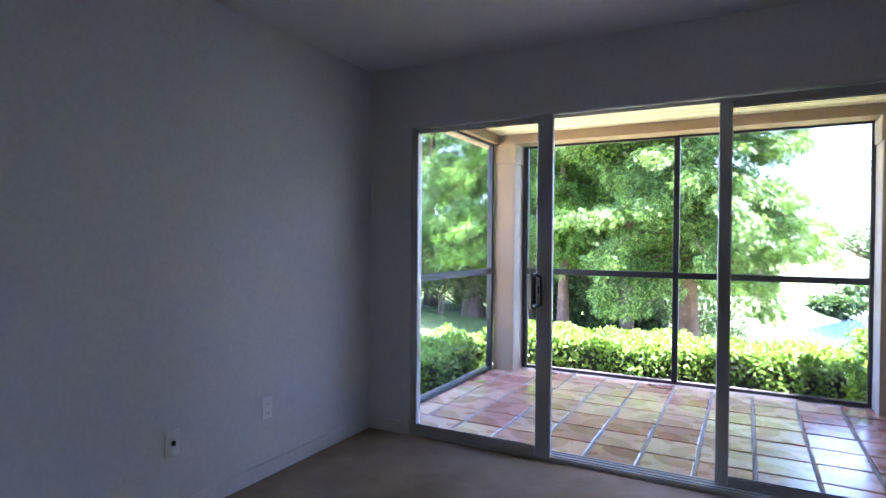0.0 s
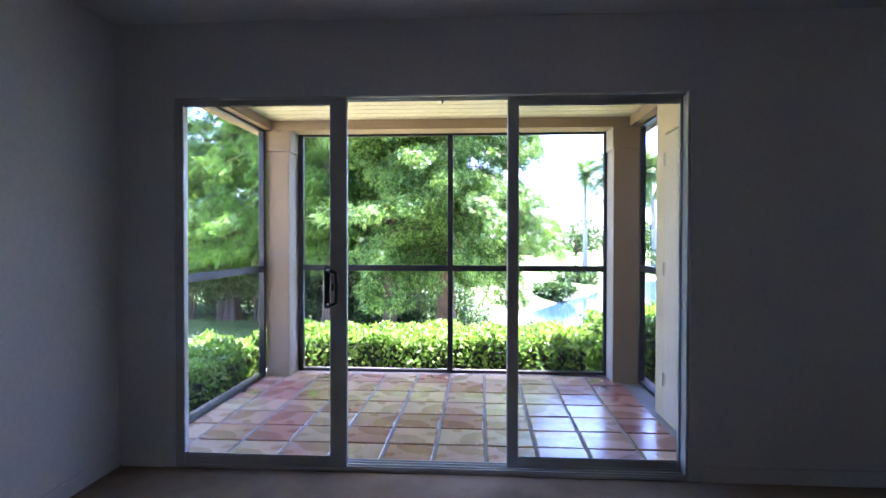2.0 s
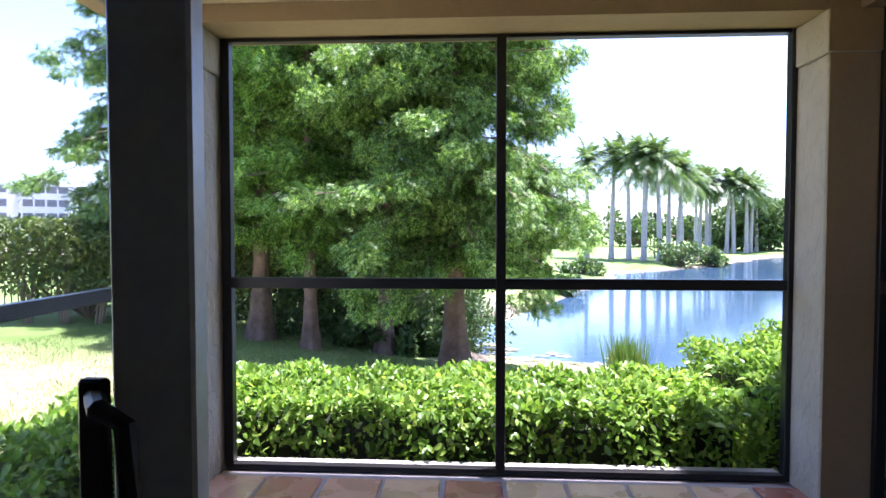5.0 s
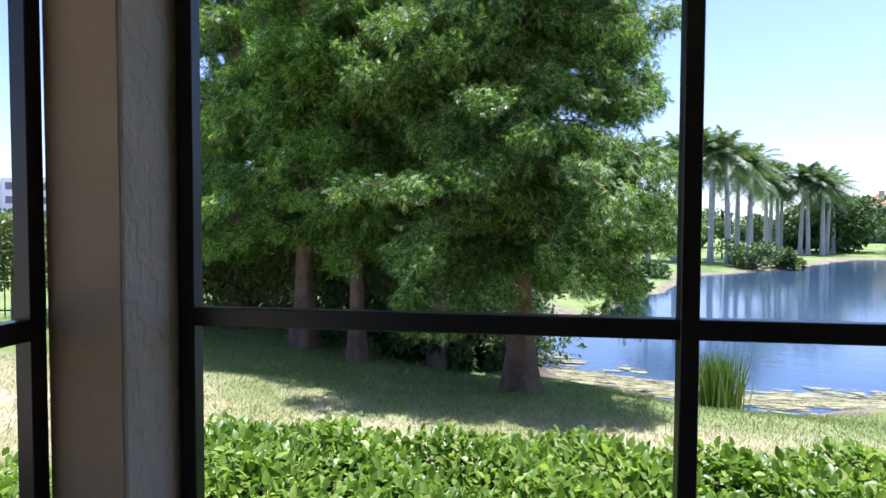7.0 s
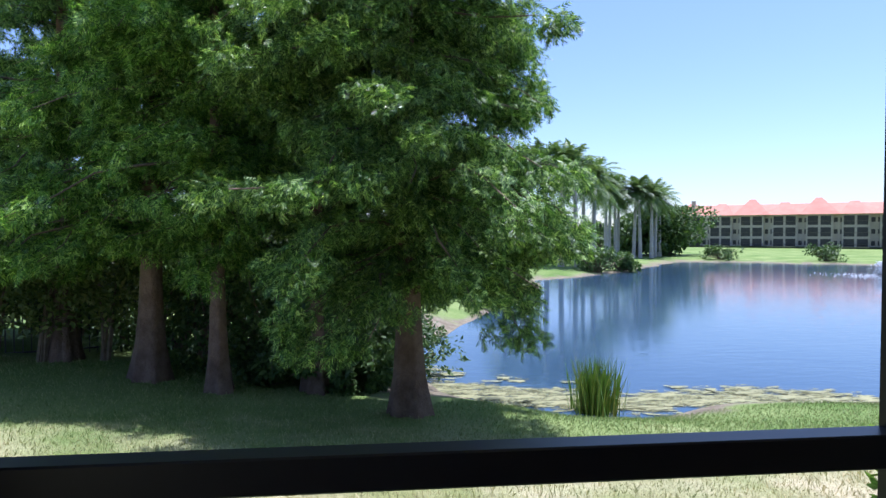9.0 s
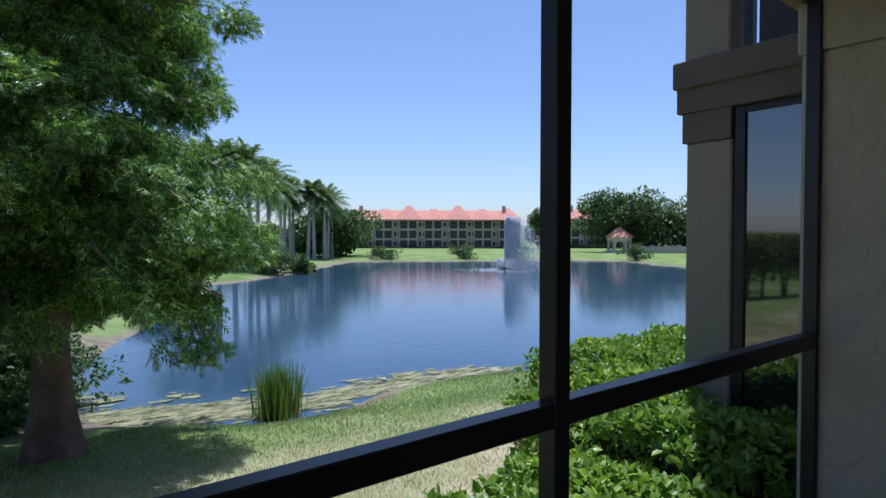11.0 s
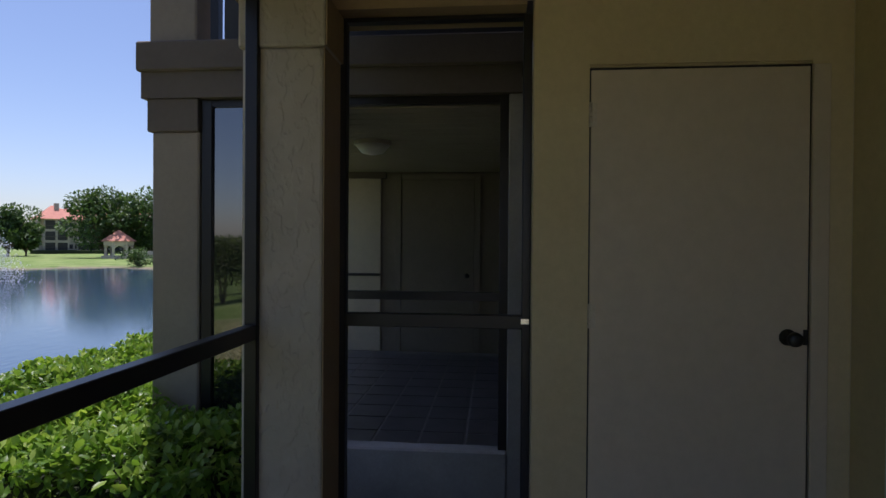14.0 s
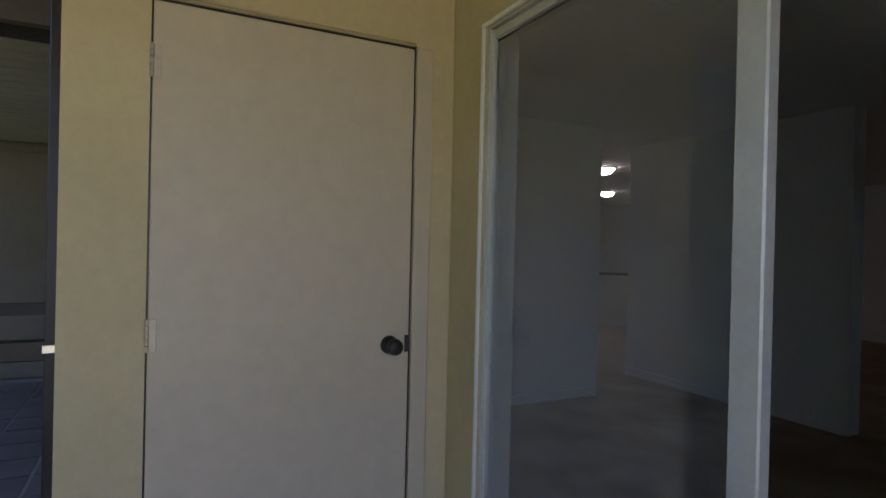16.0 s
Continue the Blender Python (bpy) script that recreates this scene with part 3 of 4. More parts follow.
# closet on the porch
tagged(part("wall_closet", box(2.32, 2.42, 0.125, 1.3, -0.02, PCZ - 0.002), M_STUCCO), "cream stucco closet wall at the end of the porch", "wall", kind="structure")
cd = thing("closet_door", 2.32, 0.67, 0.0, "flat cream painted closet door, shut", "door")
CD0, CD1, CDH = -0.388, 0.412, 2.022
part("leaf", box(-0.008, -0.0005, CD0, CD1, 0.015, CDH - 0.006, 0.002), M_CDOOR, cd)
bm = box(-0.0025, -0.0004, CD1 + 0.0005, CD1 + 0.006, 0.01, CDH + 0.003)
add_box(bm, -0.0025, -0.0004, CD0 - 0.006, CD0 - 0.0005, 0.01, CDH + 0.003)
add_box(bm, -0.0025, -0.0004, CD0 - 0.006, CD1 + 0.006, CDH - 0.0055, CDH + 0.003)
part("gap", bm, M_BLACK, cd, "dark gap round the door leaf")
part("jamb", box(-0.016, -0.0006, CD0 - 0.07, CD0 - 0.007, 0.0, CDH, 0.003), M_CDOOR, cd)
bm = box(-0.014, -0.0006, CD0 - 0.007, CD1 + 0.006, CDH + 0.0035, CDH + 0.009, 0.002)
add_box(bm, -0.01, -0.0006, CD0 - 0.007, CD1 + 0.006, CDH + 0.013, CDH + 0.02, 0.002)
part("head_trim", bm, M_STUCCO, cd)
bm = lathe([(0.031, 0.0), (0.031, 0.006), (0.013, 0.01), (0.012, 0.03), (0.022, 0.04), (0.028, 0.052), (0.026, 0.066), (0.014, 0.072)], 20, turn=Matrix.Rotation(radians(-90), 4, 'Y'))
kn = part("knob", bm, M_BLACK, cd, "round black door knob", True)
kn.location = (-0.008, -0.316, 1.003)
part("latch", box(-0.011, -0.008, CD0 + 0.001, CD0 + 0.016, 0.975, 1.033), M_BLACK, cd)
for hz in (0.28, 1.07, 1.845):
    bm = box(-0.011, -0.0078, CD1 - 0.022, CD1 - 0.001, hz - 0.045, hz + 0.045, 0.001)
    for kz in range(5):
        tube(bm, [(-0.014, CD1 + 0.003, hz - 0.047 + kz * 0.019), (-0.014, CD1 + 0.003, hz - 0.03 + kz * 0.019)], [0.0065, 0.0065], 8)
    part("hinge", bm, M_STEEL, cd)

# ---- dark screen frames ----
RAIL_Z = 1.003


def screen_frame(name, p0, p1, posts, label, rail=0.056, edge=0.05, deep=0.05, rail_z=RAIL_Z):
    """A screen panel frame between two ground points, with posts at the given lengths and one middle rail."""
    a, b = Vector(p0), Vector(p1)
    L = (b - a).length
    ang = math.degrees(math.atan2(b.y - a.y, b.x - a.x))
    s = thing(name, a.x, a.y, 0.0, label, "screen panel", "screens round the porch", rz=ang)
    hd = deep / 2
    xs = [edge / 2] + posts + [L - edge / 2]
    for k, x in enumerate(xs):
        e2 = edge / 2 if k < len(xs) - 1 else 0.015
        x = L - 0.015 if k == len(xs) - 1 else x
        part("post", box(x - e2, x + e2, -hd, hd, 0.0, 2.284, 0.003), M_BRONZE, s)
    for x0, x1 in zip(xs, xs[1:]):
        part("middle_rail", box(x0 + 0.004, x1 - 0.004, -hd + 0.002, hd - 0.002, rail_z - rail / 2, rail_z + rail / 2, 0.003), M_BRONZE, s)
        part("bottom_rail", box(x0 + 0.004, x1 - 0.004, -hd + 0.002, hd - 0.002, 0.0, 0.03, 0.002), M_BRONZE, s)
        part("top_rail", box(x0 + 0.004, x1 - 0.004, -hd + 0.002, hd - 0.002, 2.266, 2.284, 0.002), M_BRONZE, s)
    return s, L, xs


scr_front, _, _ = screen_frame("screen_panel", (-0.757, PY), (2.187, PY), [1.475], "dark bronze screen frame with middle post, facing the lake")
scr_west, _, _ = screen_frame("screen_panel", (-1.01, 2.11), (-1.01, 0.127), [], "dark bronze screen frame along the side of the porch")
scr_east, _, _ = screen_frame("screen_panel", (2.435, 1.302), (2.435, 2.1), [], "narrow dark bronze screen frame beside the closet", edge=0.035, rail_z=1.025)
bm = box(-0.016, 0.02, -0.03, -0.024, -0.012, 0.012, 0.002)
lt = part("latch_clip", bm, M_CHROME, scr_east, "small bright metal clip")
lt.location = (0.02, 0.055, 1.03)
tagged(part("sill", box(-0.745, 2.18, 2.398, 2.485, -0.012, 0.012, 0.004), M_CONC), "worn concrete sill edge under the screen", "sill", kind="structure")

# porch lamp
lamp = thing("porch_lamp", 0.735, 0.955, PCZ, "round frosted glass ceiling lamp, unlit, on the porch boards", "ceiling lamp")
part("base", lathe([(0.165, -0.03), (0.168, -0.012), (0.16, 0.0)], 28), M_STEEL, lamp, "pale metal ring")
part("shade", lathe([(0.004, -0.125), (0.05, -0.12), (0.1, -0.1), (0.14, -0.065), (0.155, -0.0305)], 28), M_LAMPGLASS, lamp, "frosted bowl shade", True)
part("finial", lathe([(0.003, -0.145), (0.009, -0.138), (0.007, -0.1255)], 12), M_STEEL, lamp, "small metal finial", True)
for a_ in range(3):
    bm = lathe([(0.008, 0), (0.008, 0.02)], 8, at=(0.163 * math.cos(a_ * 2.094 + 0.5), 0.163 * math.sin(a_ * 2.094 + 0.5), -0.045))
    part("clip", bm, M_STEEL, lamp)

# storeys above: ledge, roof edge and upper wall, an unseen block added against sun
bm = box(-1.3, 2.66, -9.4, 2.5, 2.58, 9.0)
tagged(part("upper_wall", bm, M_NBWALL), "unseen upper block in taupe stucco, added to keep the sun out", "wall", kind="structure")
bm = box(-1.36, 2.72, 2.501, 2.62, 2.5, 2.72)
add_box(bm, -1.34, 2.7, 0.0, 2.5, 2.48, 2.579)
tagged(part("ledge", bm, M_NBBAND), "brown ledge over the porch", "ledge", kind="structure")
tagged(part("wall_outer", box(-1.36, -1.205, -9.4, 0.105, -0.95, 2.47), M_NBWALL), "taupe outer wall of the flat", "wall", kind="structure")
tagged(part("wall_between", box(2.47, 14.3, 0.107, 0.25, -0.95, 2.57), M_NBWALL), "taupe outer wall between two porches", "wall", kind="structure")

# ---- neighbouring porch ----
NX = 3.4
nbp = thing("neighbour_column", NX + 0.2, 3.4, -0.9, "taupe stucco corner column of the neighbouring porch", "column")
part("shaft", box(-0.2, 0.2, -0.15, 0.15, 0.0, 2.92, 0.01), M_NBWALL, nbp)
part("capital", box(-0.215, 0.215, -0.15, 0.175, 2.92, 3.12, 0.005), M_NBBAND, nbp, "brown capital band")
bm = box(NX - 0.03, 7.0, 1.3, 3.605, 2.22, 2.38)
add_box(bm, NX - 0.06, 7.0, 1.25, 3.625, 2.38, 2.56, 0.01)
tagged(part("neighbour_header", bm, M_NBBAND), "stepped brown ledge between storeys next door", "ledge", kind="structure")
nbu = thing("neighbour_upper_storey", NX, 1.17, 2.56, "dark screened upper porch of the neighbouring flat", "upper storey")
part("corner_post", box(0.0, 0.3, 2.1, 2.4, 0, 6.3, 0.01), M_NBWALL, nbu)
part("mullion", box(0.04, 0.1, 1.98, 2.03, 0, 6.3), M_BRONZE, nbu)
# solid panel; the shade behind the screen is in its colour
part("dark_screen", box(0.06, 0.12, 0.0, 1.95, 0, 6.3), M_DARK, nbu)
part("roof", box(-0.1, 4.4, -0.1, 2.5, 6.3, 6.6), M_NBBAND, nbu)
part("wall", box(0.14, 4.3, -1.2, 0.0, 0.0, 6.3), M_NBWALL, nbu)
bm = box(NX, NX + 0.16, 1.0, 1.37, -0.9, 2.22, 0.006)
tagged(part("wall_neighbour_end", bm, M_CONC), "pale stucco end of the neighbouring wall", "wall", kind="structure")
bm = box(NX + 0.11, 6.6, 1.3, 3.5, -0.9, 0.094)
tagged(part("neighbour_floor", bm, M_GROUT), "dark slate tiles with pale joints on the neighbouring porch", "porch floor", kind="structure")
tagged(part("neighbour_curb", box(NX - 0.02, NX + 0.1, 1.371, 3.249, -0.9, 0.135, 0.01), M_CONC), "pale concrete curb of the neighbouring porch", "curb", kind="structure")
bm = box(6.6, 6.75, 0.3, 3.6, 0, 2.37)
add_box(bm, NX + 0.17, 6.6, 1.2, 1.3, 0, 2.37)
tagged(part("wall_neighbour", bm, M_NBWALL), "shaded taupe wall inside the neighbouring porch", "wall", kind="structure")
bm = box(NX + 0.1, 6.6, 1.3, 3.6, 2.2, 2.219)
for i in range(20):
    add_box(bm, NX + 0.1 + i * 0.155, NX + 0.246 + i * 0.155, 1.302, 3.598, 2.17, 2.201, 0.004)
tagged(part("neighbour_ceiling", bm, M_NBWALL), "board ceiling of the neighbouring porch", "ceiling", kind="structure")
ns = thing("neighbour_screen", NX + 0.05, 1.371, 0.135, "dark bronze screen and glazed panel of the neighbouring porch", "screen panel")
for y_ in (0.02, 1.05, 1.84):
    part("post", box(-0.03, 0.03, y_ - 0.03, y_ + 0.03, 0, 2.084), M_BRONZE, ns)
part("middle_rail", box(-0.025, 0.025, 0.05, 1.02, 0.875, 0.925), M_BRONZE, ns)
part("top_rail", box(-0.025, 0.025, 0.05, 1.81, 2.04, 2.084), M_BRONZE, ns)
g = part("glass_pane", box(-0.008, 0.0, 1.08, 1.81, 0.0, 2.04), M_DARKGLASS, ns, "tall dark glass pane")
# added sheet that keeps the pane dark behind its reflections
part("pane_backing", box(0.02, 0.03, 1.08, 1.81, 0.0, 2.04), M_DARK, ns, "dark backing sheet added behind the glass")
nd = thing("neighbour_door", 6.59, 3.16, 0.1, "pale shuttered door of the neighbouring porch", "door")
part("leaf", box(-0.03, 0.0, -0.4, 0.4, 0.0, 2.0, 0.004), M_CDOOR, nd)
part("head", box(-0.05, 0.0, -0.46, 0.46, 2.0, 2.07), M_NBBAND, nd, "brown door head")
part("push_rail", box(-0.06, -0.02, -0.4, 0.4, 0.87, 0.9), M_BRONZE, nd)
nc = thing("neighbour_closet_door", 6.6, 2.1, 0.1, "flat painted closet door on the neighbouring porch, shut", "door")
part("leaf", box(-0.02, 0.0, -0.42, 0.42, 0.01, 1.98, 0.003), M_NBWALL, nc)
bm = box(-0.03, 0.0, -0.49, -0.425, 0.0, 2.05, 0.003)
add_box(bm, -0.03, 0.0, 0.425, 0.49, 0.0, 2.05, 0.003)
add_box(bm, -0.028, 0.0, -0.424, 0.424, 1.99, 2.05, 0.003)
part("casing", bm, M_NBWALL, nc)
part("knob", lathe([(0.028, 0.0), (0.012, 0.01), (0.012, 0.03), (0.027, 0.05), (0.014, 0.07)], 14, at=(-0.02, -0.34, 0.88), turn=Matrix.Rotation(radians(-90), 4, 'Y')), M_BLACK, nc, "round black knob", True)
nl = thing("neighbour_lamp", 4.62, 2.44, 2.17, "round ceiling lamp of the neighbouring porch, unlit", "ceiling lamp")
part("base", lathe([(0.15, -0.03), (0.15, 0.0)], 20), M_STEEL, nl)
part("shade", lathe([(0.01, -0.11), (0.09, -0.09), (0.14, -0.03)], 20), M_LAMPGLASS, nl, "frosted bowl shade", True)

# ---- plants ----
rng = np.random.default_rng(7)
LEAF_V = [(0, 0, 0), (-0.24, 0.35, 0.06), (0, 0.35, 0), (0.24, 0.35, 0.06), (-0.19, 0.7, 0.04), (0, 0.7, -0.02), (0.19, 0.7, 0.04), (0, 1.0, -0.09)]
LEAF_T = [(0, 2, 1), (0, 3, 2), (1, 2, 5), (1, 5, 4), (2, 3, 6), (2, 6, 5), (4, 5, 7), (5, 6, 7)]


def spray_template(pairs=4):
    v, t = [], []
    for i in range(pairs):
        s = 0.08 + 0.8 * i / (pairs - 1)
        ln = 0.5 * math.sin(math.pi * (0.32 + 0.5 * i / (pairs - 1))) + 0.06
        for sg in (-1, 1):
            k = len(v)
            v += [(0, s - 0.08, 0), (0, s + 0.09, 0.0), (sg * ln * 0.75, s + ln * 0.75, -0.12)]
            t += [(k, k + 1, k + 2)]
    k = len(v)
    v += [(-0.05, 0.6, 0), (0.05, 0.6, 0), (0, 1.25, -0.08)]
    t += [(k, k + 1, k + 2)]
    return v, t


SPRAY_V, SPRAY_T = spray_template()


def trunk_mesh(H, r, flare, seed, lean=(0, 0)):
    r_ = random.Random(seed)
    bm = bmesh.new()
    seg, n = 18, 16
    rings = []
    ph = [r_.uniform(0, 6.28) for _ in range(3)]
    for i in range(n + 1):
        s = (i / n) ** 1.6
        z = -0.25 + s * H
        rad = r * (1 - 0.86 * s) + flare * r * math.exp(-max(z, 0) / 0.45)
        lob = math.exp(-max(z, 0) / 0.7)
        row = []
        for k in range(seg):
            a = 2 * math.pi * k / seg
            rr = rad * (1 + (0.05 + 0.2 * lob) * math.sin(6 * a + ph[0]) + 0.05 * math.sin(3 * a + ph[1]))
            row.append(bm.verts.new((lean[0] * s * H + rr * math.cos(a), lean[1] * s * H + rr * math.sin(a), z)))
        rings.append(row)
    for a, b in zip(rings, rings[1:]):
        for k in range(seg):
            bm.faces.new((a[k], a[(k + 1) % seg], b[(k + 1) % seg], b[k]))
    return bm


def cypress(x, y, H, r, reach, limbs, per_limb, seed, low, mat, label, droop=0.5, big=0.17, side=None):
    g = np.random.default_rng(seed)
    z0 = ground_at(x, y)
    tr = thing("cypress_tree", x, y, z0, label, "tree", "trees on the bank")
    lean = (g.uniform(-0.015, 0.015), g.uniform(-0.015, 0.015))
    part("trunk", trunk_mesh(H, r, 0.75, seed, lean), M_BARK, tr, smooth=True)
    bb = bmesh.new()
    P, A = [], []
    for i in range(limbs):
        u = (i + g.uniform(0, 1)) / limbs
        h = low + (H * 0.98 - low) * u
        az = g.uniform(0, 2 * math.pi)
        prof = min(1.0, 0.8 + 1.6 * u) * (0.82 + 0.3 * math.sin(7.0 * u + 2.0 * az + seed)) * (1 - max(0.0, u - 0.25) / 0.75) ** 0.75 + 0.1
        L = reach * prof * g.uniform(0.5, 1.08)
        if side is not None and math.cos(az - side[0]) > 0.5 and u < 0.24:
            L *= side[1]
        dx, dy = math.cos(az), math.sin(az)
        rise = g.uniform(0.05, 0.32)
        dr = droop * g.uniform(0.6, 1.3)
        ss = np.linspace(0, 1, 7)
        pts = np.stack([lean[0] * h + dx * ss * L, lean[1] * h + dy * ss * L, h + L * (rise * ss - dr * ss ** 2)], 1)
        pts[1:] += g.normal(0, 0.025 * L, (6, 3))
        rad = max(0.008, 0.012 * L * (1 - 0.4 * u))
        tube(bb, [tuple(p) for p in pts], [rad * (1 - 0.85 * s) + 0.002 for s in ss], 4)
        # hanging clumps along the limb, thickest towards its end
        nc = max(3, int(2 + L * 3.0))
        cs = 1.0 - 0.9 * g.uniform(0, 1, nc) ** 1.25
        cp = np.stack([np.interp(cs, ss, pts[:, k]) for k in range(3)], 1)
        lat = g.normal(0, 0.1 * L + 0.03, nc) * cs
        cp += np.stack([-dy * lat, dx * lat, np.zeros(nc)], 1)
        n = int(per_limb * L / reach)
        which = g.integers(0, nc, n)
        q = g.normal(0, 1, (n, 3))
        q /= np.maximum(1.0, np.linalg.norm(q, axis=1, keepdims=True) / 1.5)
        p = cp[which] + q * np.array([0.17, 0.17, 0.11]) + np.array([0, 0, -0.05])
        out = np.array([dx, dy, 0.0])
        P.append(p)
        A.append(out * 0.55 + g.normal(0, 0.55, (n, 3)) + np.array([0, 0, -0.5]))
    br = part("branchwork", bb, M_TWIG, tr)
    br["kind"] = "stuff"
    P, A = np.concatenate(P), np.concatenate(A)
    P[:, 2] = np.maximum(P[:, 2], 0.9 + 0.3 * np.sin(P[:, 0] * 3))
    up = np.array([[0, 0, 1.0]]) + g.normal(0, 0.5, P.shape)
    v, t = scatter(SPRAY_V, SPRAY_T, P, A, up, g.uniform(0.6, 1.25, len(P)) * big)
    mesh_ob("crown", array_mesh("crown", v, t), mat, tr, "feathery drooping foliage")
    return tr


cypress(0.24, 9.9, 12.0, 0.2, 2.5, 270, 680, 11, 1.9, M_CYP2, "large bald cypress with drooping feathery branches by the water", 0.45, 0.142, (radians(-16), 1.42))
cypress(-2.78, 10.9, 12.0, 0.135, 2.0, 200, 340, 12, 2.2, M_CYP, "tall slim cypress with a flared reddish base", 0.45, 0.16)
cypress(-4.1, 11.6, 12.5, 0.2, 2.2, 185, 340, 13, 2.3, M_CYP, "tall cypress with a buttressed trunk", 0.45, 0.17)
cypress(-1.35, 11.6, 12.0, 0.15, 2.3, 180, 340, 14, 2.2, M_CYP2, "dark cypress standing behind its neighbours", 0.45, 0.18)
cypress(-6.2, 12.9, 12.0, 0.18, 2.4, 150, 300, 15, 2.1, M_CYP2, "cypress beside the clipped hedge", 0.45, 0.19)
cypress(-8.6, 14.4, 12.0, 0.18, 2.2, 150, 280, 16, 1.5, M_CYP2, "cypress with bluish green foliage at the row's end", 0.45, 0.2)


def leaf_hedge(name, boxes, n_per_m2, leaf, seed, mat, label, lump=0.05, core_in=0.09, category="hedge"):
    """A clipped hedge: boxes of leaves round an inside coloured dark for shade."""
    g = np.random.default_rng(seed)
    h = thing(name, boxes[0][0], boxes[0][2], boxes[0][4], label, category)
    o = np.array([boxes[0][0], boxes[0][2], boxes[0][4]])
    P, A, U = [], [], []
    bm = bmesh.new()
    for (x0, x1, y0, y1, z0, z1) in boxes:
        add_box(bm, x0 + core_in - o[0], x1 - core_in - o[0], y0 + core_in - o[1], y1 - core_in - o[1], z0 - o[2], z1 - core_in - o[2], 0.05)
        for ax, fixed, (a0, a1), (b0, b1), nrm in ((2, z1, (x0, x1), (y0, y1), (0, 0, 1)), (1, y0, (x0, x1), (z0, z1), (0, -1, 0)), (1, y1, (x0, x1), (z0, z1), (0, 1, 0)), (0, x0, (y0, y1), (z0, z1), (-1, 0, 0)), (0, x1, (y0, y1), (z0, z1), (1, 0, 0))):
            n = int((a1 - a0) * (b1 - b0) * n_per_m2 * (1.35 if ax == 2 else 0.42))
            a, b = g.uniform(a0, a1, n), g.uniform(b0, b1, n)
            depth = np.abs(g.normal(0, 0.05, n)) - 0.02 + lump * (np.sin(a * 5.1 + seed) * np.sin(b * 4.3 + 1.0) + 0.6 * np.sin(a * 11 + b * 9))
            p = np.zeros((n, 3))
            other = [k for k in range(3) if k != ax]
            p[:, ax], p[:, other[0]], p[:, other[1]] = fixed, a, b
            nv = np.array(nrm, dtype=float)
            p -= nv * depth[:, None]
            P.append(p)
            A.append(g.normal(0, 1, (n, 3)) + np.array([0, 0, 0.25 if ax == 2 else -0.35]) + nv * 0.45)
            U.append(nv * 0.9 + np.array([0, 0, 0.5]) + g.normal(0, 0.5, (n, 3)))
    # plain box; the hedge's inner shade is in its colour
    part("inside", bm, M_HCORE, h, "dark core box with the shade between leaves painted in")
    P, A, U = np.concatenate(P) - o, np.concatenate(A), np.concatenate(U)
    v, t = scatter(LEAF_V, LEAF_T, P, A, U, g.uniform(0.6, 1.2, len(P)) * leaf)
    mesh_ob("leaves", array_mesh("leaves", v, t), mat, h)
    return h


leaf_hedge("hedge", [(-1.3, 2.15, 2.56, 3.42, -0.9, 0.28)], 3300, 0.06, 21, M_HEDGE, "clipped bright green hedge along the front of the porch")
leaf_hedge("hedge", [(-1.98, -1.25, 0.2, 2.95, -0.9, 0.2)], 2300, 0.062, 22, M_HEDGE, "shaded green hedge along the side of the porch")
leaf_hedge("hedge", [(2.3, 3.3, 2.7, 4.1, -0.9, 0.38), (3.2, 6.6, 3.75, 4.85, -0.9, 0.38)], 2700, 0.064, 23, M_HEDGE, "taller green hedge running past the neighbouring porch", 0.06)

# tall clipped hedge with bare stems, and an iron fence behind it
TH = [(-17.0, 9.2), (-8.4, 11.8), (-1.6, 14.2)]


def tall_hedge(p0, p1, seed):
    a, b = Vector(p0), Vector(p1)
    L = (b - a).length
    g = np.random.default_rng(seed)
    z0 = ground_at(*((a + b) / 2))
    h = thing("tall_hedge", a.x, a.y, z0, "tall clipped ficus hedge on bare stems", "hedge", rz=math.degrees(math.atan2(b.y - a.y, b.x - a.x)))
    n = int(L * 2600)
    P = np.stack([g.uniform(0, L, n), g.uniform(-0.3, 0.55, n), g.uniform(0.62, 2.28, n)], 1)
    thin = g.uniform(0, 1, n) < np.clip((P[:, 2] - 0.45) / 1.0, 0.1, 1)
    P = P[thin]
    v, t = scatter(LEAF_V, LEAF_T, P, g.normal(0, 1, P.shape) + np.array([0, 0, -0.3]), g.normal(0, 0.6, P.shape) + np.array([0, -0.4, 0.8]), g.uniform(0.7, 1.3, len(P)) * 0.11)
    mesh_ob("leaves", array_mesh("leaves", v, t), M_TALLH, h)
    k = 0.3
    while k < L:
        bm = bmesh.new()
        for j in range(3):
            d = g.uniform(-0.3, 0.3, 2)
            tube(bm, [(k + j * 0.05, 0.1, -0.1), (k + j * 0.05 + d[0] * 0.3, 0.1, 0.6), (k + d[0], 0.1 + d[1] * 0.4, 1.5)], [0.05, 0.04, 0.015], 5)
        part("stem", bm, M_TWIG, h)
        k += g.uniform(0.7, 1.1)


tall_hedge(TH[0], TH[1], 31)
tall_hedge(TH[1], TH[2], 32)


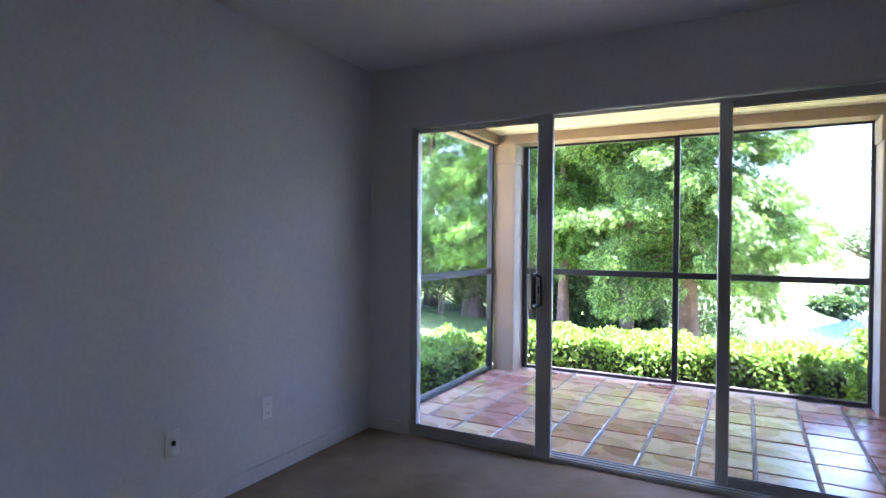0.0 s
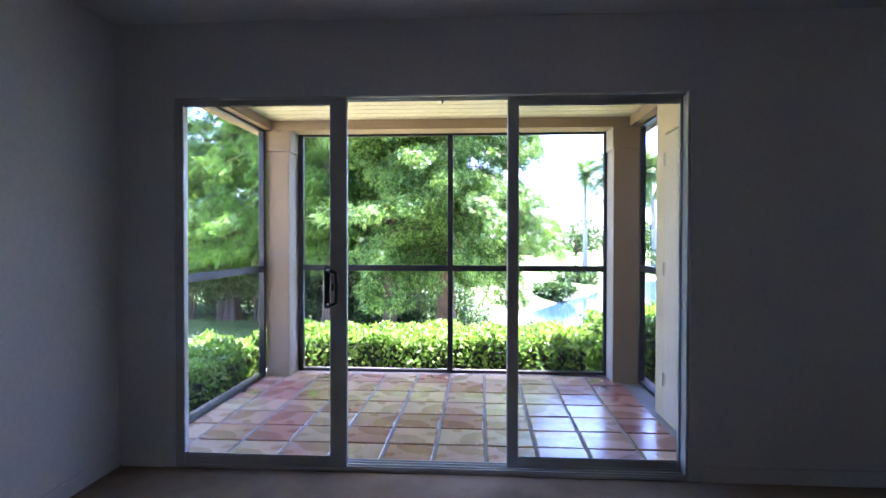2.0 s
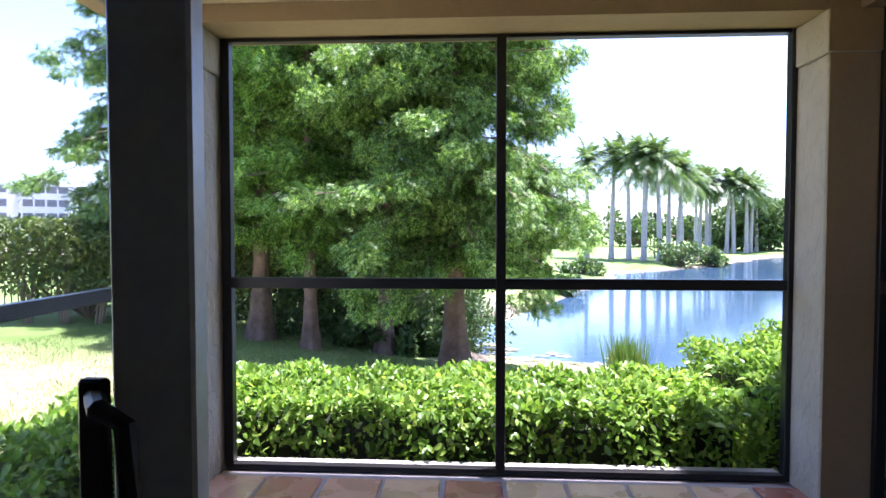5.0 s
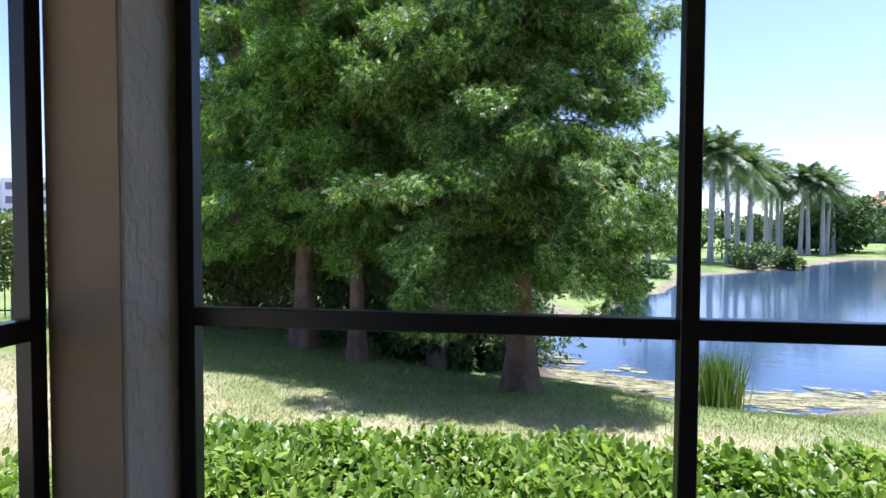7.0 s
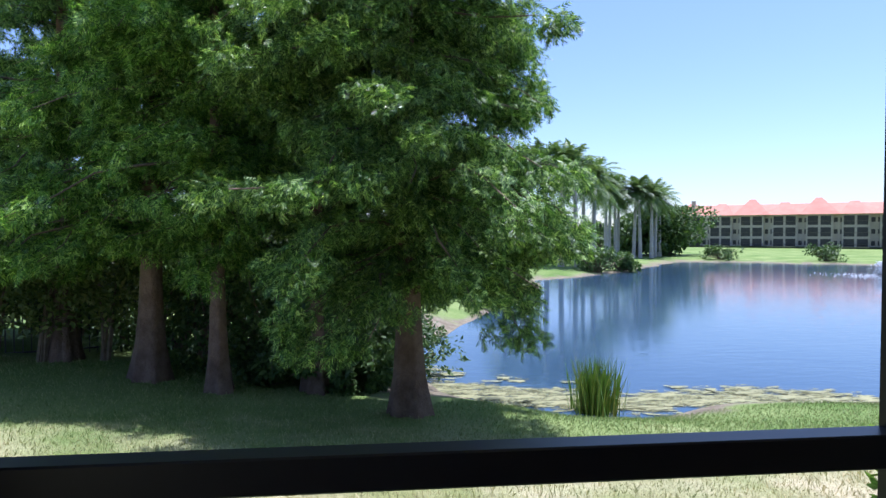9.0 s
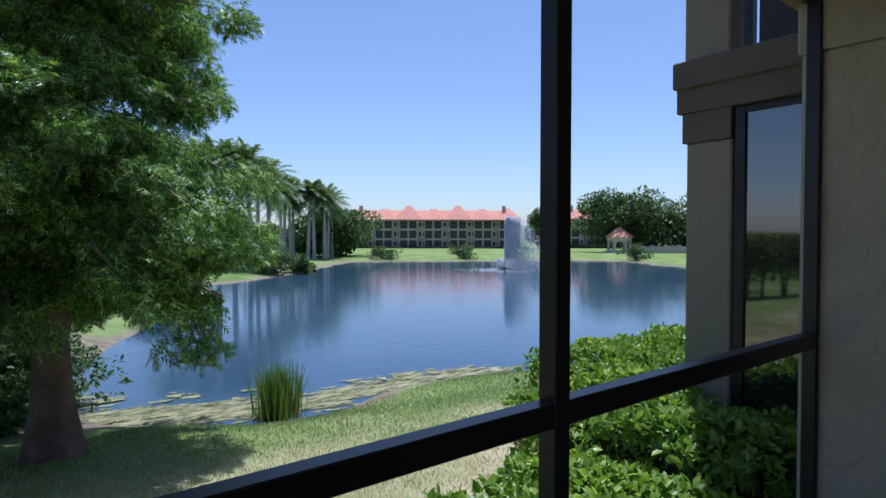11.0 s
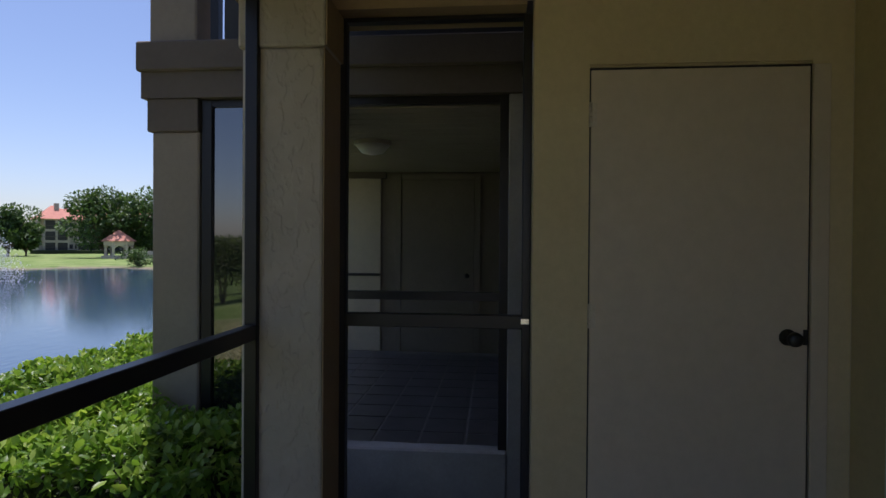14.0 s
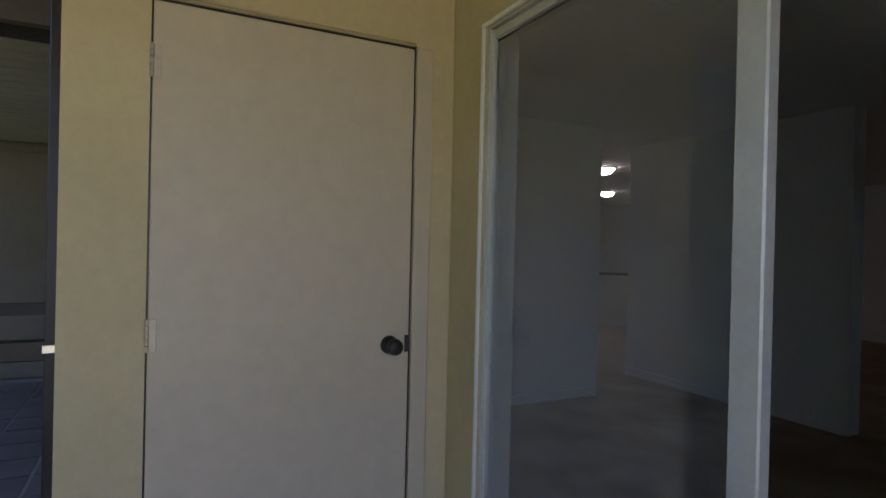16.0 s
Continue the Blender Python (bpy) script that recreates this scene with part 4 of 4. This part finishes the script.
def fence(p0, p1):
    a, b = Vector(p0), Vector(p1)
    L = (b - a).length
    f = thing("iron_fence", a.x, a.y, ground_at(*((a + b) / 2)), "low black iron picket fence behind the hedge", "fence", rz=math.degrees(math.atan2(b.y - a.y, b.x - a.x)))
    pk = bpy.data.meshes.new("picket")
    bm = box(-0.01, 0.01, -0.01, 0.01, 0, 1.2)
    bm.to_mesh(pk)
    bm.free()
    pk.materials.append(M_IRON)
    n = int(L / 0.14)
    for i in range(n):
        o = new("picket", pk)
        o.parent = f
        o.location = (i * 0.14, 0, 0)
    for zz in (0.15, 1.1):
        part("rail", box(0, L, -0.015, 0.015, zz, zz + 0.035), M_IRON, f)


fence((-15.0, 10.9), (-8.4, 13.0))
fence((-8.4, 13.0), (-1.8, 15.3))


# ---- palms on the far bank ----
def palm_parts(seed, H, lean):
    g = np.random.default_rng(seed)
    bm = bmesh.new()
    top = (lean[0] * H, lean[1] * H)
    zs = [-0.3, 0.3, 1.2, H * 0.35, H * 0.6, H * 0.85, H]
    rs = [0.34, 0.3, 0.25, 0.25, 0.22, 0.17, 0.14]
    tube(bm, [(top[0] * (max(z, 0) / H) ** 1.4, top[1] * (max(z, 0) / H) ** 1.4, z) for z in zs], rs, 10)
    shaft = bmesh.new()
    tube(shaft, [(top[0], top[1], H - 0.05), (top[0], top[1], H + 0.7), (top[0], top[1], H + 1.3)], [0.19, 0.15, 0.06], 8)
    V, T, k = [], [], 0
    nf = 26
    for i in range(nf):
        az = i * 2.4 + g.uniform(-0.2, 0.2)
        el = radians(-48 + 128 * (i / nf)) + g.uniform(-0.12, 0.12)
        L = g.uniform(2.9, 3.8)
        n = 26
        s = np.linspace(0.04, 1, n)
        dx, dy = math.cos(az), math.sin(az)
        hor = L * (s * math.cos(el) + 0.1 * s ** 2)
        ver = L * (s * math.sin(el) - (0.22 + 0.3 * max(math.cos(el), 0)) * s ** 2.4)
        c = np.stack([dx * hor, dy * hor, ver], 1) + np.array([top[0], top[1], H + 0.95])
        tan = np.gradient(c, axis=0)
        tan /= np.linalg.norm(tan, axis=1, keepdims=True)
        side = np.array([-dy, dx, 0.0])
        for j in range(n):
            w = 0.75 * math.sin(math.pi * min(0.98, 0.12 + 0.86 * s[j])) + 0.1
            for sg in (-1, 1):
                tip = c[j] + side * sg * w + tan[j] * w * 0.55 + np.array([0, 0, -0.38 * w + g.uniform(-0.12, 0.12)])
                V += [c[j] - tan[j] * 0.07, c[j] + tan[j] * 0.07, tip]
                T.append((k, k + 1, k + 2))
                k += 3
    return bm, shaft, (np.array(V), np.array(T))


def palm(x, y, H, seed, lean):
    p = thing("royal_palm", x, y, ground_at(x, y), "tall royal palm with a smooth grey trunk on the lake bank", "palm tree", "palms along the bank")
    bm, shaft, (v, t) = palm_parts(seed, H, lean)
    part("trunk", bm, M_PTRUNK, p, smooth=True)
    part("crownshaft", shaft, M_PSHAFT, p, "green crownshaft", True)
    mesh_ob("fronds", array_mesh("fronds", v, t), M_PALM, p, "arching feathery fronds")


PALMS = [(12.2, 58.5, 9.4), (14.3, 57.0, 9.6), (15.7, 55.7, 9.5), (17.0, 55.3, 9.6), (17.6, 57.2, 9.2), (18.4, 54.9, 9.3), (21.6, 62.0, 8.8), (22.5, 61.6, 9.2), (24.6, 66.5, 8.4),
         (30.4, 77.5, 8.8), (31.5, 79.0, 9.3), (32.3, 78.6, 9.0), (33.2, 80, 8.6), (34.6, 77.8, 8.9), (35.4, 77.5, 8.8), (36.8, 77.0, 8.4), (39.0, 80.5, 8.2), (41.0, 83.0, 8.2)]
for i, (px_, py_, ph_) in enumerate(PALMS):
    palm(px_, py_, ph_ - 0.4, 40 + i, (0.03 * math.sin(i * 2.1), 0.02 * math.cos(i * 1.3)))


# ---- broadleaf trees and shrubs ----
def bushy(name, x, y, w, h, seed, label, category, trunk=True, leaf=0.35, n=2600, mat=None, group=""):
    g = np.random.default_rng(seed)
    z0 = max(ground_at(x, y), WATER_Z)
    b = thing(name, x, y, z0, label, category, group)
    base = h * 0.12 if trunk else 0.0
    bm = bmesh.new()
    if trunk:
        tube(bm, [(0, 0, -0.3), (0.05 * w, 0, base), (0, 0.03 * w, h * 0.6)], [0.045 * w, 0.035 * w, 0.012 * w], 7)
    nb = 22
    cen = np.stack([g.normal(0, 0.24, nb) * w, g.normal(0, 0.24, nb) * w, base + (h - base) * g.uniform(0.15, 0.85, nb)], 1)
    rad = g.uniform(0.16, 0.3, nb) * min(w, h)
    for c in cen:
        tube(bm, [(0, 0, base * 0.8), tuple(c * 0.6 + np.array([0, 0, base * 0.25])), tuple(c)], [0.02 * w, 0.012 * w, 0.004 * w], 4)
    part("trunk", bm, M_TWIG, b)
    which = g.integers(0, nb, n)
    d = g.normal(0, 1, (n, 3))
    d /= np.linalg.norm(d, axis=1, keepdims=True)
    p = cen[which] + d * (rad[which] * g.uniform(0.55, 1.08, n) ** 0.5)[:, None] * np.array([1.15, 1.15, 0.8])
    p[:, 2] = np.maximum(p[:, 2], 0.05)
    v, t = scatter(LEAF_V, LEAF_T, p, d + g.normal(0, 0.8, (n, 3)), d * 0.6 + np.array([0, 0, 0.8]) + g.normal(0, 0.4, (n, 3)), g.uniform(0.6, 1.3, n) * leaf)
    mesh_ob("crown", array_mesh("crown", v, t), mat or M_BUSH, b, "dense leafy crown")


for i, (x, y, w, h) in enumerate([(41.5, 86, 7, 6.5), (44, 88, 8, 7.5), (46.2, 90, 7, 6.5), (38, 88, 8, 6), (104.5, 77.2, 9, 13.5), (109, 73.5, 10.5, 14.5), (112, 72, 13, 11.5), (116, 66, 13, 11), (108.5, 101.5, 6.5, 11), (112.5, 101.0, 4.5, 7.5), (120, 58, 14, 11), (125, 46, 14, 11)]):
    bushy("broadleaf_tree", x, y, w, h, 60 + i, "dark green broadleaf tree across the lake", "tree", True, 0.7, 5200, group="trees across the lake")
for i, (x, y, w, h) in enumerate([(19.0, 50.8, 4.6, 2.4), (21.8, 52.4, 3.6, 1.7), (44.5, 73, 4.2, 2.0), (55.5, 68, 4.5, 2.2), (72.5, 49, 3.6, 2.4), (-8.8, 12.7, 2.4, 2.6), (8.2, 39.5, 3, 1.0), (5.0, 29, 2.4, 0.8), (-0.1, 13.6, 2.2, 2.3), (-1.2, 13.4, 2.4, 2.6), (-2.3, 13.0, 2.4, 2.5), (-3.5, 13.2, 2.6, 2.6), (0.3, 15.3, 2.0, 1.6), (-0.6, 12.0, 1.4, 0.8), (-2.1, 11.9, 1.4, 0.7), (-4.6, 14.6, 2.4, 2.9), (-5.9, 15.0, 2.4, 2.7), (-7.1, 15.2, 2.2, 2.9), (-1.7, 15.6, 2.4, 3.2), (-3.0, 15.4, 2.6, 3.4), (-8.3, 16.0, 2.4, 2.8)]):
    bushy("shrub", x, y, w, h, 80 + i, "rounded green shrub at the water's edge", "shrub", False, 0.12 if y < 20 else 0.3, 4600 if y < 20 else 1500, group="shrubs by the water")
# far tree line and park behind the hedge
for i in range(16):
    x = -150 + i * 13 + 3 * math.sin(i * 3.1)
    bushy("broadleaf_tree", x, 118 + 14 * math.sin(i * 1.7), 13, 5.5 + 2.5 * math.sin(i * 2.3) ** 2, 100 + i, "hazy broadleaf tree in the distance", "tree", True, 0.9, 1500, group="distant trees")

# reeds in the shallows
g = np.random.default_rng(5)
RV, RT = [(-0.5, 0, 0), (0.5, 0, 0), (0.32, 0.6, 0.0), (-0.32, 0.6, 0.0), (0, 1.0, 0.0)], [(0, 1, 2), (0, 2, 3), (3, 2, 4)]
n = 420
pos = np.stack([g.normal(0, 0.17, n), g.normal(0, 0.16, n), np.full(n, -0.1)], 1)
ln = g.uniform(0.75, 1.25, n)
ax = np.stack([g.normal(0, 0.09, n) + pos[:, 0] * 0.25, g.normal(0, 0.09, n), np.ones(n)], 1)
axn = ax / np.linalg.norm(ax, axis=1, keepdims=True)
sd_ = np.cross(axn, g.normal(0, 1, (n, 3)))
sd_ /= np.linalg.norm(sd_, axis=1, keepdims=True)
rv = np.array(RV)
v = pos[:, None] + rv[None, :, 0:1] * sd_[:, None] * 0.035 + rv[None, :, 1:2] * axn[:, None] * ln[:, None, None]
v[:, 4, :2] += g.normal(0, 0.06, (n, 2))
t = (np.array(RT)[None] + (np.arange(n) * 5)[:, None, None]).reshape(-1, 3)
rd = mesh_ob("reeds", array_mesh("reeds", v.reshape(-1, 3), t), M_REED)
rd.location = (3.98, 12.15, WATER_Z)
tagged(rd, "clump of upright green reeds in the shallows", "reeds")

# floating algae near the shore
g = random.Random(9)
pads = [(1.9, 13.9, 1.1, 0.5), (3.3, 12.9, 1.2, 0.35), (5.4, 12.7, 1.5, 0.4), (7.3, 12.6, 1.3, 0.35), (1.0, 15.6, 0.7, 0.7), (9.4, 12.3, 1.5, 0.25)]
for k in range(34):
    s_ = g.uniform(0, 1)
    if k < 14:
        pads.append((1.0 + 0.62 * k, 13.9 - 1.4 * min(1, k / 5) + g.uniform(-0.1, 0.5), g.uniform(0.9, 1.5), g.uniform(0.4, 0.75)))
    pads.append((1.0 + 8.0 * s_ + g.uniform(-0.4, 0.4), 14.6 - 2.3 * min(1, 1.9 * s_) + g.uniform(-0.2, 1.5), g.uniform(0.12, 0.5), g.uniform(0.08, 0.25)))
for ip, (x, y, rx, ry) in enumerate(pads):
    bm = bmesh.new()
    ph = [g.uniform(0, 6.28) for _ in range(4)]
    vs = []
    for k in range(64):
        a = 2 * math.pi * k / 64
        r = 1 + 0.12 * math.sin(3 * a + ph[0]) + 0.12 * math.sin(5 * a + ph[1]) + 0.12 * math.sin(13 * a + ph[2]) + 0.1 * math.sin(23 * a + ph[3])
        vs.append(bm.verts.new((rx * r * math.cos(a), ry * r * math.sin(a), 0.0)))
    top = bm.faces.new(vs)
    ret = bmesh.ops.extrude_face_region(bm, geom=[top])
    for e in ret["geom"]:
        if isinstance(e, bmesh.types.BMVert):
            e.co.z += 0.0004
    o = part("algae_mat", bm, M_ALGAE)
    o.location = (x, y, WATER_Z + 0.002 + 0.0007 * ip)
    tagged(o, "yellow-green mat of floating algae near the bank", "algae", "algae near the bank")

# fountain
ft = thing("fountain", 42.1, 45.1, WATER_Z, "tall white fountain jet in the middle of the lake", "fountain")
bm = lathe([(0.7, 0.0), (0.75, 0.15), (0.3, 0.3)], 16)
part("float", bm, M_BLACK, ft, "black floating pump ring")
g = np.random.default_rng(3)


def jet(vx, vz, n, spread, az):
    tt = g.uniform(0, 2 * vz / 9.8, n)
    wind = g.uniform(0.05, 0.55, n)
    loss = 0.5 * g.uniform(0, 1, n) ** 1.3
    vz = vz * (1 - loss)
    tt = tt * (1 - loss)
    late = np.maximum(0.0, tt - 0.8 * vz / 9.8)
    drift = late * g.uniform(0.1, 3.8, n) + wind * 0.25 * tt ** 2
    x = vx * tt * math.cos(az) + g.normal(0, 1, n) * spread * (0.08 + tt)
    y = vx * tt * math.sin(az) + g.normal(0, 1, n) * spread * (0.08 + tt)
    z = np.maximum(vz * tt - 4.9 * tt ** 2, 0.05)
    return np.stack([x + drift * 0.55, y - drift * 0.83, z], 1)


P = [jet(0.1, 10.6, 24000, 0.09, 0.0)] + [jet(1.9, 5.0, 420, 0.05, a) for a in np.arange(0, 6.28, 0.785)] + [np.stack([g.normal(0, 1.9, 700), g.normal(0, 1.9, 700), np.full(700, 0.03)], 1)]
P = np.concatenate(P)
DV, DT = [(1, 0, 0), (-0.6, 0.8, 0), (-0.6, -0.8, 0), (0, 0, 1.6)], [(0, 2, 1), (0, 1, 3), (1, 2, 3), (2, 0, 3)]
v, t = scatter(DV, DT, P, g.normal(0, 1, P.shape), g.normal(0, 1, P.shape), g.uniform(0.02, 0.06, len(P)))
mesh_ob("spray", array_mesh("spray", v, t), M_SPRAY, ft, "white spray of falling drops")


# ---- buildings across the lake ----
def apartment(x, y, z, rz, units, label):
    """Three-storey apartment block: each unit is a screened bay and a stair tower."""
    W = units * 7.2
    a = thing("apartment_building", x, y, z, label, "apartment building", "red-roofed blocks across the lake", rz=rz)
    part("wall", box(-W / 2, W / 2, 0, 11, 0, 8.6), M_APT, a)
    bm = bmesh.new()

    def hip(x0, x1, y0, y1, z0, h, inset):
        b = [bm.verts.new(c) for c in ((x0, y0, z0), (x1, y0, z0), (x1, y1, z0), (x0, y1, z0))]
        ym = (y0 + y1) / 2
        r = [bm.verts.new((x0 + inset, ym, z0 + h)), bm.verts.new((x1 - inset, ym, z0 + h))]
        for f in ((b[0], b[1], r[1], r[0]), (b[1], b[2], r[1]), (b[2], b[3], r[0], r[1]), (b[3], b[0], r[0]), (b[3], b[2], b[1], b[0])):
            bm.faces.new(f)

    hip(-W / 2 - 0.8, W / 2 + 0.8, -0.9, 11.8, 8.6, 2.9, 4.5)
    for k in range(units):
        cx = -W / 2 + 3.6 + k * 7.2
        if k % 2 == 0:
            hip(cx - 4.2, cx + 4.2, -2.3, 8.4, 8.5, 4.0 + 0.5 * math.sin(k * 2.1 + x), 3.6)
        else:
            hip(cx - 3.3, cx + 3.3, -1.5, 9.6, 8.53, 3.3, 2.4)
    rf = part("roof", bm, M_ROOF, a, "red clay tile hip roof")
    for cx in (-W / 2 + 4, W / 2 - 4.5):
        part("chimney", box(cx - 0.5, cx + 0.5, 1.2, 2.2, 9.0, 12.6), M_APT, rf)
    for k in range(units):
        cx = -W / 2 + 3.6 + k * 7.2
        proud = 1.2 if k % 2 == 0 else 0.5
        bay = part("bay", box(cx - 2.7, cx + 2.7, -proud, 0.0, 0, 8.5), M_APT, a, "projecting bay of screened balconies")
        # flat panels, no recess: balcony shade is put into their dark colour
        for lv in range(3):
            for sx in (-1.3, 1.3):
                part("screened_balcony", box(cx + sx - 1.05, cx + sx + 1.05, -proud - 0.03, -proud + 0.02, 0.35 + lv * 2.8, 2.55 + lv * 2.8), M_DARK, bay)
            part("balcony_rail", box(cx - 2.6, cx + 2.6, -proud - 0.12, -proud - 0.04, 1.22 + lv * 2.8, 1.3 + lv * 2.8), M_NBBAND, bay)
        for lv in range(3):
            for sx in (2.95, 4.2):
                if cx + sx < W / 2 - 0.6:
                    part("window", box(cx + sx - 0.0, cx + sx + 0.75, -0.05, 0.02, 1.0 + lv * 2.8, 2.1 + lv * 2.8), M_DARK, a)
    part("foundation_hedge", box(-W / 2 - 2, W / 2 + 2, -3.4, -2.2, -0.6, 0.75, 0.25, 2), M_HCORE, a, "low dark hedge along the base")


apartment(99.0, 133.5, -2.0, -38, 7, "three-storey apartment block with red tile roof and dark balconies")
apartment(142.5, 105.0, -1.5, -42, 4, "second red-roofed apartment block behind trees")
apartment(160.0, 66.0, -1.5, -62, 4, "red-roofed apartment block beyond the gazebo")

# gazebo with a stone wall
gz = thing("gazebo", 102.6, 73.0, -1.3, "small arched stone gazebo with a red tile roof", "gazebo", rz=-50)
for k in range(6):
    a = k * math.pi / 3
    part("pillar", box(2.2 * math.cos(a) - 0.22, 2.2 * math.cos(a) + 0.22, 2.2 * math.sin(a) - 0.22, 2.2 * math.sin(a) + 0.22, 0, 2.1), M_STONE, gz)
bm = lathe([(2.55, 2.0), (2.55, 2.75), (2.2, 2.75), (2.2, 2.0)], 6)
part("arch_band", bm, M_STONE, gz)
part("roof", lathe([(3.0, 2.75), (2.9, 2.9), (0.15, 4.9)], 6), M_ROOF, gz, "red tile pyramid roof")
part("plinth", lathe([(2.9, -1.2), (2.9, 0.02)], 6), M_STONE, gz)
for k in range(6):
    a0, a1 = k * math.pi / 3, (k + 1) * math.pi / 3
    m0, m1 = Vector((2.2 * math.cos(a0), 2.2 * math.sin(a0), 0)), Vector((2.2 * math.cos(a1), 2.2 * math.sin(a1), 0))
    bm = bmesh.new()
    tube(bm, [tuple(m0.lerp(m1, s) + Vector((0, 0, 1.45 + 0.62 * math.sin(math.pi * s)))) for s in np.linspace(0.02, 0.98, 9)], [0.2] * 9, 5)
    part("arch", bm, M_STONE, gz)
gw = thing("stone_wall", 104.5, 69.5, -2.2, "pale stone garden wall by the water", "wall", rz=-53)
part("wall", box(-1.0, 14, 0, 0.5, 0, 1.8, 0.05), M_STONE, gw)
for k in range(6):
    part("pier", box(k * 2.6 - 0.35, k * 2.6 + 0.35, -0.12, 0.62, 0, 2.1, 0.05), M_STONE, gw)

# white building beyond the park
wb = thing("white_building", -106.0, 120.0, -1.2, "white four-storey building with arched gables in the distance", "building", rz=42)
part("wall", box(-48, 34, 0, 14, 0, 13.0), M_WHITEB, wb)
for k in range(5):
    cx = -40 + k * 16.5
    bayw = part("bay", box(cx - 5, cx + 5, -1.2, 0, 0, 13.6, 0.05), M_WHITEB, wb)
    bm = bmesh.new()
    pts = [(cx + 2.6 * math.cos(a), 13.6 + 1.9 * math.sin(a)) for a in np.linspace(0, math.pi, 13)]
    fr = [bm.verts.new((px_, -1.2, pz_)) for px_, pz_ in pts]
    bk = [bm.verts.new((px_, -0.2, pz_)) for px_, pz_ in pts]
    bm.faces.new(fr)
    bm.faces.new(bk[::-1])
    for j in range(12):
        bm.faces.new((fr[j], fr[j + 1], bk[j + 1], bk[j]))
    part("gable", bm, M_WHITEB, bayw, "rounded white gable")
    for lv in range(4):
        for sx in (-3.4, -1.15, 1.15, 3.4):
            part("window", box(cx + sx - 0.95, cx + sx + 0.95, -1.26, -1.18, 1.6 + lv * 3.1, 3.2 + lv * 3.1), M_BLUEW, bayw)
        part("side_window", box(cx + 6.8, cx + 9.3, -0.06, 0.02, 1.6 + lv * 3.1, 3.2 + lv * 3.1), M_BLUEW, wb)

# lamp posts among the palms
for (x, y) in ((20.0, 61.5), (30.0, 78.5)):
    lp = thing("lamp_post", x, y, ground_at(x, y), "thin dark lamp post on the bank", "lamp post")
    part("pole", lathe([(0.06, 0), (0.04, 4.2)], 8), M_IRON, lp)
    part("lantern", lathe([(0.05, 4.2), (0.2, 4.35), (0.16, 4.7), (0.03, 4.85)], 8), M_IRON, lp)

# ---- clay tiles on the porch floor ----
TILE, JOINT = 0.289, 0.018
meshes = []
tr_ = random.Random(4)
for k in range(6):
    bm = box(-TILE / 2, TILE / 2, -TILE / 2, TILE / 2, -0.012, 0.0)
    for v_ in bm.verts:
        v_.co.x += tr_.uniform(-0.004, 0.004)
        v_.co.y += tr_.uniform(-0.004, 0.004)
    bmesh.ops.bevel(bm, geom=bm.edges[:], offset=0.006, segments=1, affect='EDGES')
    me = bpy.data.meshes.new("tile")
    bm.to_mesh(me)
    bm.free()
    me.materials.append(M_TILE)
    meshes.append(me)
PITCH = TILE + JOINT
for ix in range(12):
    for iy in range(8):
        x = -0.99 + PITCH * (ix + 0.5) - 0.12
        y = 0.14 + PITCH * (iy + 0.5)
        if x + TILE / 2 > 2.56 or y + TILE / 2 > 2.5:
            continue
        o = new("tile", meshes[(ix * 5 + iy * 3) % 6])
        o.parent = porch_floor
        o.matrix_basis = pose(x + tr_.uniform(-0.003, 0.003), y + tr_.uniform(-0.003, 0.003), tr_.uniform(-0.0015, 0.0015), tr_.uniform(-0.25, 0.25), tr_.uniform(-0.25, 0.25), 90 * tr_.randint(0, 3) + tr_.uniform(-0.7, 0.7))

# ---- slate tiles on the neighbouring porch floor ----
bm = box(-0.138, 0.138, -0.138, 0.138, -0.006, 0.0, 0.002)
slate = bpy.data.meshes.new("tile")
bm.to_mesh(slate)
bm.free()
slate.materials.append(M_DARKFL)
nb_floor = bpy.data.objects["neighbour_floor"]
for ix in range(10):
    for iy in range(7):
        o = new("tile", slate)
        o.parent = nb_floor
        o.matrix_basis = pose(3.66 + 0.292 * ix, 1.48 + 0.292 * iy, 0.1 + tr_.uniform(-0.001, 0.001), 0, 0, 90 * tr_.randint(0, 3))

# ---- grass blades on the near lawn ----
g = np.random.default_rng(77)
n = 150000
gx_ = g.uniform(-8, 10, n)
gy_ = 3.5 + 9.5 * g.uniform(0, 1, n) ** 1.3
keep = lake_distance(gx_, gy_) > 0.3 + 2.4 * np.clip((2.4 - gx_) / 1.8, 0, 1) * (gy_ > 10.2)
gx_, gy_ = gx_[keep], gy_[keep]
n = len(gx_)
pos = np.stack([gx_, gy_, land_z(gx_, gy_) - 0.005], 1)
ax = np.stack([g.normal(0, 0.5, n), g.normal(0, 0.5, n), np.ones(n)], 1)
v, t = scatter([(-0.09, 0, 0), (0.09, 0, 0), (0, 1, 0.15)], [(0, 1, 2)], pos, ax, g.normal(0, 1, (n, 3)), g.uniform(0.03, 0.075, n))
gr = mesh_ob("grass", array_mesh("grass", v, t), M_GRASS)
tagged(gr, "short patchy grass, green and straw coloured", "grass", kind="stuff")
